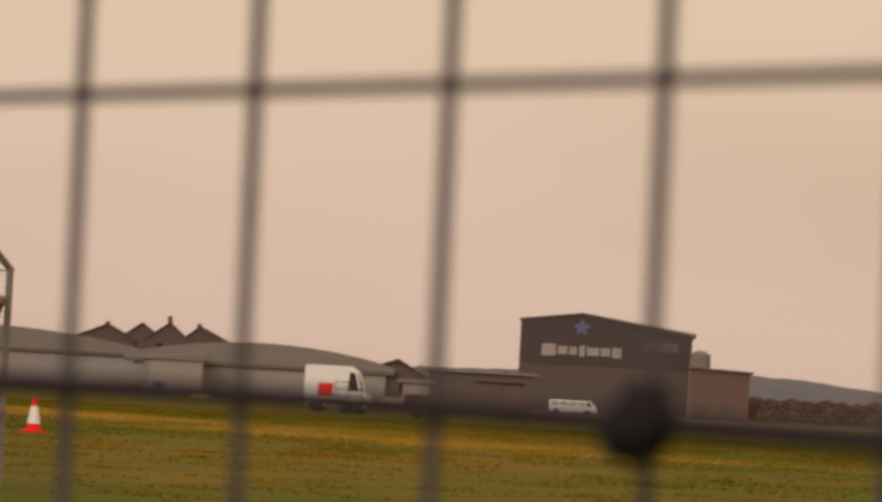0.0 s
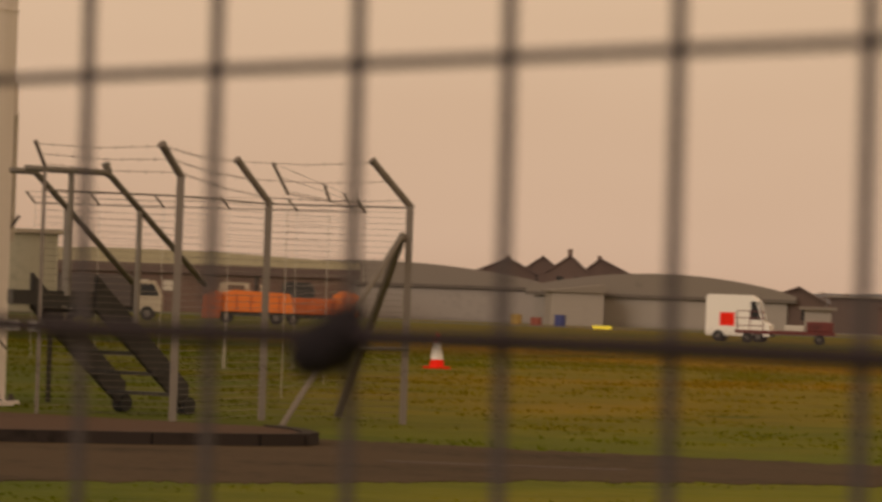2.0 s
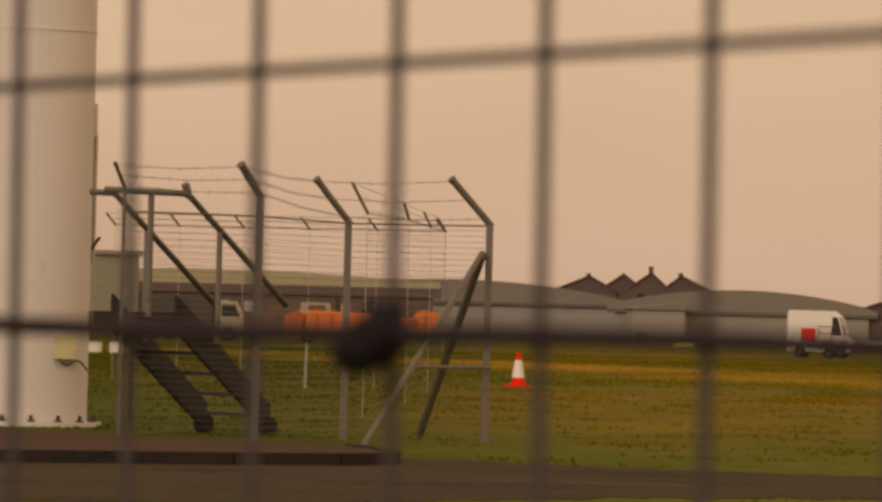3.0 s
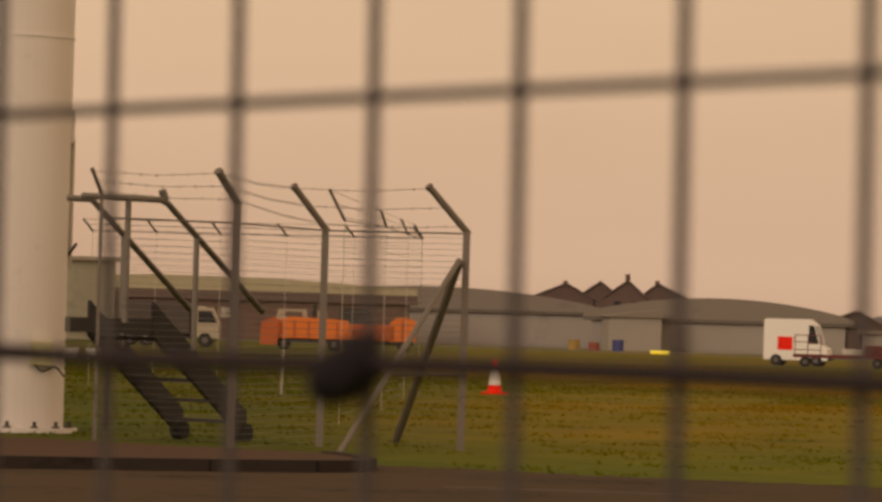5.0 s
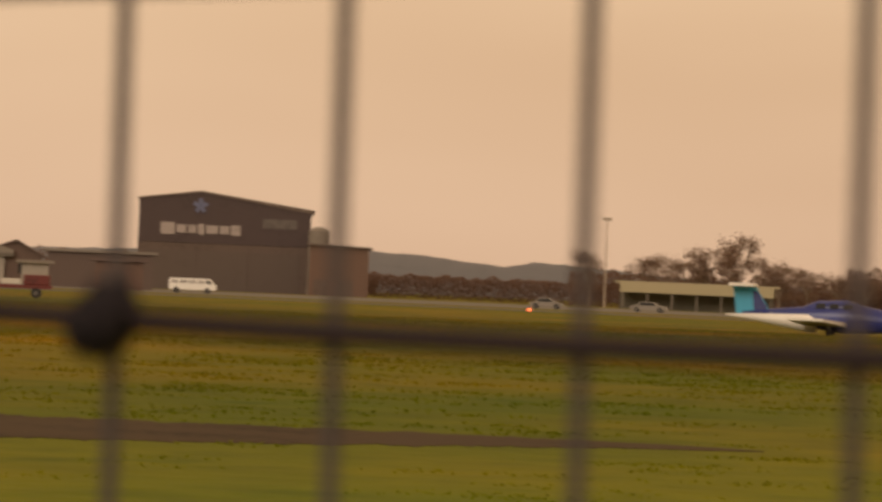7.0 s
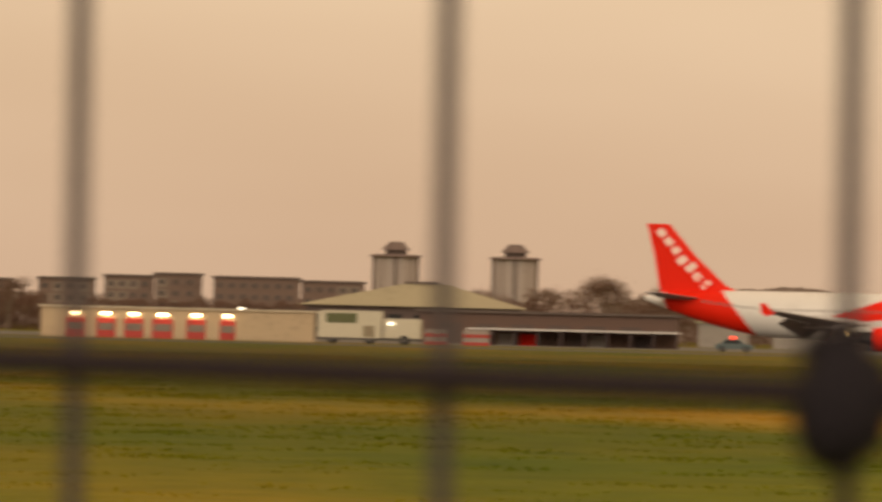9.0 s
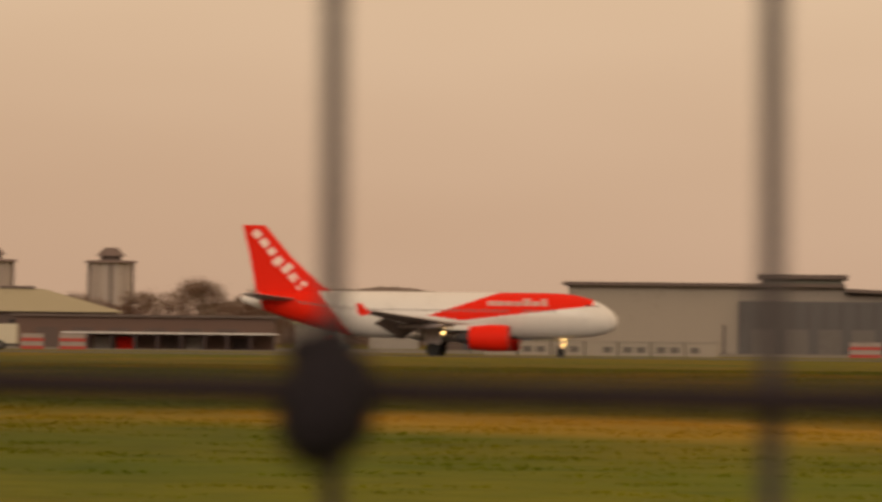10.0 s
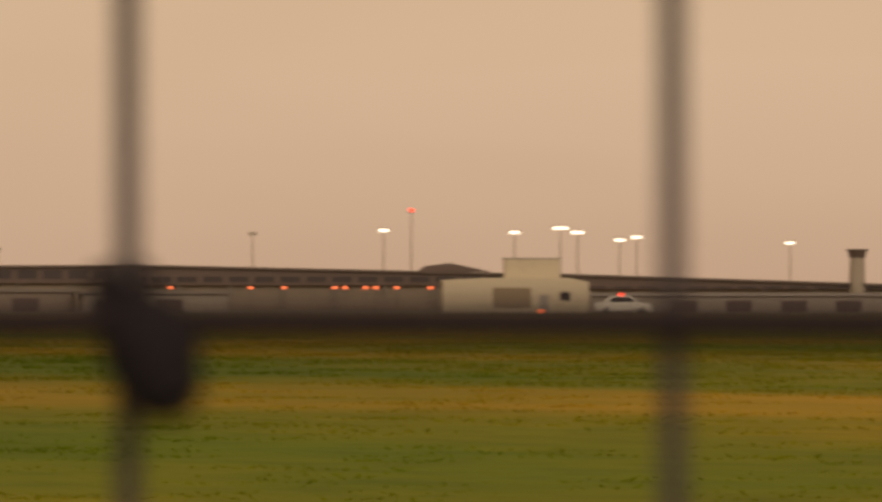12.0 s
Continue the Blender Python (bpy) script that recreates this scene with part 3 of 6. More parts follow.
def security_fence():
    """Cranked-top posts with barbed strands and close rows of wire, two raking stays at the corner."""
    spots = [(60.29, 60.3, 1.08, (0.40, 0.45)), (61.77, 60.0, 1.07, (0.335, 0.42)), (62.70, 55.5, 1.31, (0.20, 0.31)), (64.12, 54.8, 1.36, (0.10, 0.24))]
    f = thing("security_fence", Matrix(), "weathered steel security fence with cranked posts and barbed strands", "fence")
    heads, tips = [], []
    for b, d, el, (db, de) in spots:
        thin = 0.45 if b > 64 else 1.0
        p = at(b, d)
        h = Vector((p.x, p.y, up(el, d)))
        t = at(b + db, d - 0.25)
        t.z = up(el + de, d - 0.25)
        heads.append(h)
        tips.append(t)
        post = part("post", box(-0.04 * thin, 0.04 * thin, -0.04, 0.04, 0, h.z), POST, f, m=pose(p.x, p.y, 0, 0, 0, b))
        part("cranked_arm", tube(h - (t - h).normalized() * 0.03, t, 0.042 * thin, seg=6), POST, f)
        part("cap", tube(t, t + (t - h).normalized() * 0.03, 0.05 * thin, seg=6), POST, f)
    tops = [h.copy() for h in heads]
    for h, z in zip(tops, (heads[0].z - 0.02, heads[1].z - 0.02, up(1.10, spots[2][1]), up(1.115, spots[3][1]))):
        h.z = z
    for i in range(3):
        for k in range(3):
            s = 0.12 + 0.43 * k
            a, c = heads[i].lerp(tips[i], s), heads[i + 1].lerp(tips[i + 1], s)
            m = (a + c) / 2 - Vector((0, 0, 0.03))
            b = tube(a, m, 0.0036, seg=5)
            tube(m, c, 0.0036, seg=5, bm=b)
            n = int((c - a).length / 0.18)
            for j in range(1, n):
                q = a.lerp(c, j / n) - Vector((0, 0, 0.03 * (1 - abs(2 * j / n - 1))))
                tube(q - Vector((0, 0, 0.022)), q + Vector((0.01, 0, 0.022)), 0.003, seg=4, bm=b)
            part("barbed_strand", b, POST, f)
        z = 0.06
        rows = bmesh.new()
        while z < tops[i].z - 0.03:
            a = Vector((heads[i].x, heads[i].y, z))
            c = Vector((heads[i + 1].x, heads[i + 1].y, z * tops[i + 1].z / tops[i].z))
            tube(a, c, 0.0022, seg=4, bm=rows)
            z += 0.065
        tagged(part("wire_mesh", rows, POST, f, "close rows of thin wire"), kind="stuff")
        part("top_rail", tube(tops[i], tops[i + 1], 0.010, seg=6), POST, f)
    # stays at the corner post
    c = at(60.36, 60.2)
    c.z = up(0.78, 60.2)
    part("stay", tube(c, at(61.56, 57.0), 0.032, 0.032), RAIL, f, "pale raking stay")
    part("stay", tube(c - Vector((0, 0, 0.02)), at(60.97, 63.5), 0.048), POST, f, "dark raking stay")
    a, b = at(61.02, 60.0), at(60.25, 60.1)
    a.z, b.z = up(-0.43, 60), up(-0.42, 60)
    part("brace", tube(a, b, 0.022), RAIL, f)


security_fence()


def far_fence(spots, label):
    """A further run of cranked posts; spots: bearing, distance, elevation of the post's head, the arm's reach in bearing and elevation."""
    f = thing("security_fence", Matrix(), label, "fence")
    hs, ts = [], []
    for b, d, el, db, de in spots:
        p = at(b, d)
        h = Vector((p.x, p.y, up(el, d)))
        t = at(b + db, d - 0.3)
        t.z = up(el + de, d - 0.3)
        hs.append(h)
        ts.append(t)
        part("post", tube((p.x, p.y, 0), h, 0.006, seg=6), PALE_POST, f)
        part("cranked_arm", tube(h, t, 0.022, seg=6), POST, f)
    for i in range(len(hs) - 1):
        b = bmesh.new()
        for s in (0.1, 0.55, 1.0):
            tube(hs[i].lerp(ts[i], s), hs[i + 1].lerp(ts[i + 1], s), 0.0045, seg=4, bm=b)
        part("barbed_strand", b, POST, f)
        b = bmesh.new()
        for k in range(1, 22):
            s = 1 - k / 22
            p, q = hs[i], hs[i + 1]
            tube((p.x, p.y, p.z * s), (q.x, q.y, q.z * s), 0.0025, seg=4, bm=b)
        tube(hs[i], hs[i + 1], 0.008, seg=5, bm=b)
        tagged(part("wire_mesh", b, POST, f), kind="stuff")


far_fence([(61.57, 75, 1.16, 0.17, 0.32), (61.13, 90, 1.10, 0.06, 0.17), (60.90, 104, 1.03, 0.08, 0.16), (60.75, 110, 1.00, 0.09, 0.14)], "pale steel security fence with cranked posts, running away over grass")
far_fence([(b, 110, 0.97 + 0.004 * k, 0.10, 0.122) for k, b in enumerate((64.20, 63.53, 62.86, 62.17, 61.46, 60.75))], "distant steel security fence with cranked posts on grass")


def traffic_cone():
    c = at(59.95, 119)
    f = thing("traffic_cone", pose(c.x, c.y, 0), "red traffic cone with a wide white sleeve", "traffic cone")
    part("base", box(-0.22, 0.22, -0.22, 0.22, 0, 0.05, bev=0.015), RED, f)
    part("skirt", tube((0, 0, 0.05), (0, 0, 0.22), 0.165, 0.135, seg=20), RED, f)
    part("sleeve", tube((0, 0, 0.20), (0, 0, 0.58), 0.142, 0.078, seg=20), WHITE, f, "white reflective sleeve")
    part("tip", tube((0, 0, 0.56), (0, 0, 0.76), 0.078, 0.04, seg=20), RED, f)


traffic_cone()


def marker_post(b, d, h):
    p = at(b, d)
    f = thing("marker_stake", pose(p.x, p.y, 0, 4, 10), "thin pale wooden stake leaning in the grass", "stake")
    part("shaft", box(-0.02, 0.02, -0.02, 0.02, -0.05, h), PALE_POST, f)


marker_post(62.18, 105, 0.9)

# ---------------------------------------------------------------- the airliner on the runway


def airliner():
    """A narrow-body jet, x forward from the nose at 0, wheels on the ground."""
    n = at(33.20, 488)
    drop = -0.22      # the body sits low on its wheels
    f = thing("airliner", pose(n.x, n.y, 0.012, 0, 0, RW), "white airliner with a red tail and red forward flash", "airliner")
    # fuselage: station from the nose, centre height, half width, half height
    prof = [(0.0, 3.40, 0.03, 0.03), (0.1, 3.41, 0.40, 0.40), (0.4, 3.45, 0.80, 0.80), (0.9, 3.52, 1.16, 1.14), (1.6, 3.62, 1.46, 1.44), (2.5, 3.73, 1.70, 1.72), (3.6, 3.82, 1.84, 1.90), (5.0, 3.86, 1.95, 2.03),
            (6.5, 3.86, 1.975, 2.07), (21.5, 3.86, 1.975, 2.07), (23.5, 3.93, 1.93, 2.00), (25.5, 4.10, 1.78, 1.83), (27.5, 4.34, 1.50, 1.58), (29.5, 4.62, 1.12, 1.25), (31.5, 4.90, 0.72, 0.86), (33.0, 5.05, 0.42, 0.50), (33.84, 5.12, 0.16, 0.2)]
    xs = np.concatenate([np.linspace(0, 1.6, 24), np.linspace(1.66, 33.84, 440)])
    col = [np.interp(xs, [p[0] for p in prof], [p[k] for p in prof]) for k in (1, 2, 3)]
    bm = rings([(-x, 0, c, w, h) for x, c, w, h in zip(xs, *col)], seg=120)
    mats = [WHITE, RED, DARK]
    for fc in bm.faces:
        c = fc.calc_center_median()
        u, z = -c.x, c.z - 3.86
        fc.smooth = True
        flash = z > 0.95 - (u - 2.2) * 0.1207 if u < 13.8 else z > -0.45 + (u - 13.8) * 0.133
        flash = flash and 2.2 < u < 16.8 and (u < 10.5 or z < -0.05 + (16.8 - u) * 0.3365)
        tail = u > 26.9 - (2.07 - z) * 0.82 and u < 32.0 - max(0, 1.0 - z) * 0.3 and u > 22.5
        if flash or tail:
            fc.material_index = 1
        # belly between the wings coloured dark: its shade put into the paint
        elif z < -1.85 and 9 < u < 20:
            fc.material_index = 2
    part("fuselage", bm, mats, f)
    # fin
    b = bmesh.new()
    rows = []
    for le, te, z, th in ((24.9, 32.4, 5.6, 0.36), (26.5, 32.6, 6.3, 0.34), (29.4, 33.1, 9.0, 0.24), (31.7, 33.75, 11.7, 0.13), (31.95, 33.75, 11.77, 0.05)):
        rows.append([b.verts.new(v) for v in ((-le, 0, z), (-le - (te - le) * 0.3, th, z), (-te, 0.02, z), (-te, -0.02, z), (-le - (te - le) * 0.3, -th, z))])
    for r, s in zip(rows, rows[1:]):
        for k in range(5):
            b.faces.new((r[k], r[(k + 1) % 5], s[(k + 1) % 5], s[k]))
    b.faces.new(rows[-1])
    part("fin", b, RED, f, "red tail fin")
    # plain bars for the airline's name, on the fin and on the flash: width, height, rise
    bars = ((0.60, 0.66, 0.0), (0.62, 0.66, 0.0), (0.52, 0.66, 0.0), (0.56, 0.88, -0.14), (0.52, 0.98, 0.10), (0.62, 0.66, 0.0), (0.40, 0.90, 0.12))
    for k, (w, h, rise) in enumerate(bars):
        t = k / 6
        x, z = -32.45 + 4.0 * t, 10.95 - 4.65 * t
        for sgn in (-1, 1):
            tilt = pose(x, sgn * (0.20 + 0.10 * t), z, 0, 49) @ pose(0, 0, rise)
            part("name_bar", box(-w * 0.62, w * 0.62, -0.02, 0.02, -h * 0.5, h * 0.5, bev=0.018), mat("name_white", (0.78, 0.60, 0.55), 0.5), f, m=tilt)
    for k, (w, h, rise) in enumerate(bars):
        x = -11.15 + k * 0.78
        for sgn in (-1, 1):
            part("name_bar", box(-w * 0.6, w * 0.6, -0.02, 0.02, -h * 0.5, h * 0.5, bev=0.018), mat("name_white", (0.78, 0.60, 0.55), 0.5), f, m=pose(x, sgn * 1.83, 3.86 + 1.00, sgn * -28) @ pose(0, 0, rise))

    def plane_surface(name, stations, material, label=""):
        """A wing or tailplane: leading and trailing station, span y, height, thickness."""
        b = bmesh.new()
        rr = []
        for le, te, y, z, th in stations:
            c = te - le
            rr.append([b.verts.new(v) for v in ((-le, y, z), (-le - c * 0.12, y, z + th * 0.7), (-le - c * 0.4, y, z + th), (-te, y, z + 0.03), (-te, y, z - 0.03), (-le - c * 0.4, y, z - th * 0.7), (-le - c * 0.12, y, z - th * 0.5))])
        for r, s in zip(rr, rr[1:]):
            for k in range(7):
                b.faces.new((r[k], r[(k + 1) % 7], s[(k + 1) % 7], s[k]))
        b.faces.new(rr[0])
        b.faces.new(rr[-1][::-1])
        return part(name, b, material, f, label)

    for s in (-1, 1):
        plane_surface("wing", [(10.8, 18.2, s * 1.4, 2.62, 0.50), (14.2, 18.4, s * 6.4, 3.05, 0.30), (20.0, 21.6, s * 16.9, 4.05, 0.10)], WING, "grey wing")
        plane_surface("tailplane", [(28.6, 32.2, s * 0.7, 5.10, 0.18), (31.7, 33.1, s * 6.2, 5.55, 0.07)], WING, "grey tailplane")
        part("wing_fence", prism([(-20.4, 3.85), (-21.3, 4.75), (-21.7, 4.7), (-21.6, 3.9), (-21.2, 3.6)], s * 16.9 - 0.04, s * 16.9 + 0.04), RED, f, "red wing-tip fence")
        # lowered flaps
        fl = bmesh.new()
        fv = [fl.verts.new(p) for p in ((-17.9, s * 2.2, 2.55), (-18.2, s * 6.4, 2.95), (-19.9, s * 12.0, 3.5), (-20.6, s * 12.0, 3.05), (-19.4, s * 6.4, 2.1), (-19.3, s * 2.2, 1.7), (-17.95, s * 2.2, 2.4), (-18.25, s * 6.4, 2.8), (-19.95, s * 12.0, 3.4), (-20.6, s * 12.0, 3.0), (-19.4, s * 6.4, 2.03), (-19.3, s * 2.2, 1.63))]
        fl.faces.new(fv[:6])
        fl.faces.new(fv[11:5:-1])
        for k in range(6):
            fl.faces.new((fv[k], fv[(k + 1) % 6], fv[6 + (k + 1) % 6], fv[6 + k]))
        part("flap", fl, WING, f)
        # engine
        nac = [(-9.3, 1.02), (-9.35, 1.12), (-9.7, 1.18), (-10.9, 1.19), (-12.2, 1.08), (-12.8, 0.98)]
        eb = rings([(x, s * 5.75, 1.86, r, r) for x, r in nac], seg=28, caps=False)
        rings([(-9.7, s * 5.75, 1.86, 1.0, 1.0), (-9.75, s * 5.75, 1.86, 0.02, 0.02)], seg=28, bm=eb, caps=False)
        rings([(-12.8, s * 5.75, 1.86, 0.98, 0.98), (-12.7, s * 5.75, 1.86, 0.6, 0.6)], seg=28, bm=eb, caps=False)
        eng = part("engine", eb, RED, f, "red engine cowl")
        part("intake_lip", rings([(-9.28, s * 5.75, 1.86, 1.00, 1.00), (-9.20, s * 5.75, 1.86, 1.06, 1.06), (-9.28, s * 5.75, 1.86, 1.13, 1.13), (-9.4, s * 5.75, 1.86, 1.145, 1.145)], seg=28, caps=False), mat("dark_red_lip", (0.30, 0.02, 0.012), 0.5), eng, "dark red intake lip")
        part("exhaust", rings([(-12.7, s * 5.75, 1.86, 0.62, 0.62), (-13.7, s * 5.75, 1.86, 0.42, 0.42), (-14.4, s * 5.75, 1.86, 0.08, 0.08)], seg=20), DARK, eng, "dark exhaust cone")
        part("pylon", prism([(-10.4, 2.9), (-11.2, 3.1), (-15.5, 2.9), (-15.0, 2.55), (-13.0, 2.5)], s * 5.75 - 0.14, s * 5.75 + 0.14), WHITE, f)
        # main wheels
        leg = part("main_gear", tube((-16.2, s * 3.8, 0.55), (-16.1, s * 3.8, 2.7), 0.13), METAL, f)
        for dy in (-0.42, 0.42):
            w = tube((-16.2, s * 3.8 + dy - 0.2, 0.58), (-16.2, s * 3.8 + dy + 0.2, 0.58), 0.58, seg=24)
            part("tyre", w, TYRE, leg)
        part("gear_door", box(-16.9, -15.5, s * 4.1 - 0.03, s * 4.1 + 0.03, 1.2, 2.6), WING, f)
        for x0 in (-13.6, -15.4):
            part("flap_fairing", rings([(x0 - 1.2, s * 8.2, 2.95, 0.05, 0.05), (x0 - 2.2, s * 8.2, 2.85, 0.22, 0.26), (x0 - 4.6, s * 8.2, 2.8, 0.05, 0.08)], seg=10), WING, f)
    nose = part("nose_gear", tube((-5.1, 0, 0.4), (-5.0, 0, 2.0), 0.09), METAL, f)
    for dy in (-0.22, 0.22):
        part("tyre", tube((-5.1, dy - 0.1, 0.38), (-5.1, dy + 0.1, 0.38), 0.38, seg=20), TYRE, nose)
    for z, dy in ((1.05, -0.2), (1.75, 0.25), (1.55, -0.3)):
        part("landing_lamp", rings([(-4.82, dy, z, 0.20, 0.20), (-4.76, dy, z, 0.15, 0.15)], seg=14), LAMP_W, nose, "lit warm landing lamp")
    part("wing_lamp", box(-15.2, -15.0, -6.3, -6.0, 2.15, 2.4, bev=0.04), LAMP_W, f, "lit landing lamp under the wing")
    part("belly_fairing", rings([(-9.8, 0, 2.2, 0.6, 0.3), (-11.5, 0, 2.1, 1.9, 0.62), (-17.5, 0, 2.1, 1.9, 0.62), (-20.0, 0, 2.3, 0.6, 0.25)], seg=24), WHITE, f, smooth=True)
    # cockpit panes and cabin windows
    for s in (-1, 1):
        for x0, x1, y, z, a in ((-1.75, -2.25, 0.98, 4.62, 34), (-2.35, -2.95, 1.27, 4.68, 26)):
            part("cockpit_pane", box(x1, x0, -0.03, 0.03, -0.27, 0.25, bev=0.02), GLASS, f, m=pose(0, s * y, z, s * -38, 0, 0))
        first = None
        for k in range(46):
            x = -5.6 - k * 0.53
            if 8.5 < -x < 9.4 or -x > 28.4:
                continue
            h = float(np.interp(-x, xs, col[0])) + 0.42
            w = float(np.interp(-x, xs, col[1])) * 0.985
            spot = pose(x, s * w, h)
            if first is None:
                first = part("cabin_window", box(-0.10, 0.10, -0.025, 0.025, -0.13, 0.13, bev=0.012), mat("cabin_window", (0.20, 0.17, 0.16), 0.2), f, "small dark cabin window", m=spot)
            else:
                again(first, spot)
    for c in f.children:
        if c.name.split(".")[0] not in ("main_gear", "nose_gear"):
            c.location.z += drop
    return f


airliner()


def light_aircraft():
    """A small propeller aircraft with a T-tail, parked nose to the right."""
    size = 0.82
    m, w = site(48.62, 46.60, 270, 44)
    w /= size
    f = thing("light_aircraft", m, "dark blue and white light aircraft with a cyan T-tail", "aircraft")
    f.scale = (size, size, size)
    blue, cyan = mat("dark_blue_paint", (0.018, 0.028, 0.16), 0.35, 0, 0.15, 1), mat("cyan_paint", (0.03, 0.30, 0.52), 0.4, 0, 0.12, 1)
    fb = rings([(0.25, 0, 1.15, 0.10, 0.14), (2.0, 0, 1.15, 0.28, 0.33), (4.4, 0, 1.08, 0.60, 0.66), (6.2, 0, 1.08, 0.70, 0.92), (7.6, 0, 1.02, 0.70, 0.84), (9.0, 0, 0.94, 0.60, 0.66), (w - 1.0, 0, 0.92, 0.45, 0.48), (w - 0.3, 0, 0.95, 0.18, 0.2)], seg=20)
    part("fuselage", fb, blue, f, smooth=True)
    part("belly", rings([(-0.75, 0, 1.02, 0.06, 0.05), (0.6, 0, 0.98, 0.28, 0.20), (2.4, 0, 0.88, 0.50, 0.42), (4.3, 0, 0.80, 0.74, 0.66), (4.75, 0, 0.72, 0.70, 0.55)], seg=18), WHITE, f, "white lower rear body", smooth=True)
    part("cabin_roof", rings([(3.6, 0, 1.35, 0.25, 0.2), (4.8, 0, 1.62, 0.52, 0.46), (6.6, 0, 1.66, 0.56, 0.52), (7.6, 0, 1.48, 0.52, 0.40), (8.9, 0, 1.20, 0.40, 0.25)], seg=18), blue, f, smooth=True)
    for x in (4.7, 5.5, 6.3):
        part("cabin_window", box(x, x + 0.6, -0.60, -0.50, 1.60, 1.92, bev=0.03), GLASS, f)
    part("wing_stripe", box(3.5, 5.6, -6.68, -6.60, 0.86, 1.0), WHITE, f)
    part("canopy", rings([(4.9, 0, 1.6, 0.2, 0.1), (5.6, 0, 1.65, 0.5, 0.4), (6.9, 0, 1.6, 0.5, 0.4), (7.7, 0, 1.5, 0.25, 0.1)], seg=16), GLASS, f, "dark canopy", smooth=True)
    part("fin", prism([(-0.1, 1.1), (-0.35, 2.75), (1.05, 2.75), (1.9, 1.35)], -0.07, 0.07), cyan, f, "cyan fin")
    part("tailplane", box(-0.5, 1.0, -1.7, 1.7, 2.75, 2.95, bev=0.04), WHITE, f)
    part("fin_stripe", prism([(0.95, 1.35), (0.85, 2.5), (1.15, 2.5), (1.85, 1.35)], -0.09, 0.09), blue, f)
    for s in (-1, 1):
        b = bmesh.new()
        v = [b.verts.new(p) for p in ((4.0, s * 0.4, 0.82), (6.6, s * 0.4, 0.82), (5.4, s * 6.6, 1.0), (3.4, s * 6.6, 1.0), (4.0, s * 0.4, 0.55), (6.6, s * 0.4, 0.55), (5.4, s * 6.6, 0.86), (3.4, s * 6.6, 0.86))]
        for k in ((0, 1, 2, 3), (7, 6, 5, 4), (0, 4, 5, 1), (1, 5, 6, 2), (2, 6, 7, 3), (3, 7, 4, 0)):
            b.faces.new([v[i] for i in k])
        part("wing", b, WHITE, f, "white wing")
        part("wheel", tube((5.6, s * 1.6 - 0.08, 0.2), (5.6, s * 1.6 + 0.08, 0.2), 0.2, seg=16), TYRE, f)
        part("gear_leg", tube((5.6, s * 1.6, 0.2), (5.6, s * 1.6, 0.85), 0.04), METAL, f)
    part("wheel", tube((9.4, -0.07, 0.18), (9.4, 0.07, 0.18), 0.18, seg=16), TYRE, f)
    part("gear_leg", tube((9.4, 0, 0.18), (9.4, 0, 0.7), 0.04), METAL, f)
    part("propeller", box(w - 0.22, w - 0.16, -0.06, 0.06, 0.15, 1.75, bev=0.02), STAIR, f)
    part("spinner", rings([(w - 0.3, 0, 0.95, 0.16, 0.16), (w, 0, 0.95, 0.03, 0.03)], seg=12), WHITE, f)


light_aircraft()

# ---------------------------------------------------------------- vehicles and equipment


def wheel_set(f, xs_, y0, y1, r):
    for x in xs_:
        for y in (y0, y1):
            t = part("wheel", tube((x, y - 0.13, r), (x, y + 0.13, r), r, seg=18), TYRE, f)
            part("hub", tube((x, y - 0.14, r), (x, y + 0.14, r), r * 0.45, seg=12), mat("dull_hub", (0.10, 0.09, 0.085), 0.5, 0.4), t)


def panel_van():
    m, w = site(57.15, 56.48, 330, 48)
    f = thing("panel_van", m, "white panel van with a red square on its side, on grass", "van")
    h = up(0.27, 330)
    part("body", prism([(0.0, 0.35), (0.0, h - 0.15), (0.12, h), (w * 0.68, h), (w * 0.80, h - 0.35), (w * 0.90, 1.25), (w * 0.99, 1.05), (w, 0.35)], 0, 1.9), WHITE, f)
    part("red_panel", box(w * 0.22, w * 0.45, -0.015, 0.01, 0.95, 1.75), RED, f, "plain red square")
    part("windscreen", prism([(w * 0.805, h - 0.42), (w * 0.895, 1.32), (w * 0.90, 1.36), (w * 0.812, h - 0.38)], 0.12, 1.78), GLASS, f)
    part("side_window", prism([(w * 0.70, 1.35), (w * 0.70, h - 0.35), (w * 0.785, h - 0.4), (w * 0.86, 1.35)], -0.012, 0.01), GLASS, f)
    part("bumper", box(w - 0.05, w + 0.08, 0.05, 1.85, 0.35, 0.6, bev=0.03), STAIR, f)
    wheel_set(f, (w * 0.2, w * 0.82), 0.06, 1.84, 0.34)


panel_van()


def baggage_trailer():
    m, w = site(56.86, 55.80, 318, 54)
    f = thing("flat_trailer", m, "dark red flat trailer with a cage frame beside the van", "trailer")
    rust = mat("dark_red_steel", (0.10, 0.018, 0.016), 0.6, 0.2, 0.3, 2)
    part("bed", box(0.1, w, 0.2, 1.7, 0.55, 0.75, bev=0.02), rust, f)
    for x in (0.2, 0.95, 1.7):
        part("cage_post", tube((x, 0.25, 0.75), (x, 0.25, 1.85), 0.03), rust, f)
    for z in (1.0, 1.45, 1.85):
        part("cage_rail", tube((0.15, 0.25, z), (1.75, 0.25, z), 0.025), rust, f)
    part("load", box(w * 0.50, w * 0.70, 0.4, 1.5, 0.75, 1.1, bev=0.05), PALE_POST, f)
    part("hitch_box", box(w * 0.72, w * 0.98, 0.3, 1.6, 0.75, 1.35, bev=0.06), rust, f)
    wheel_set(f, (0.8, w - 0.9), 0.2, 1.7, 0.3)


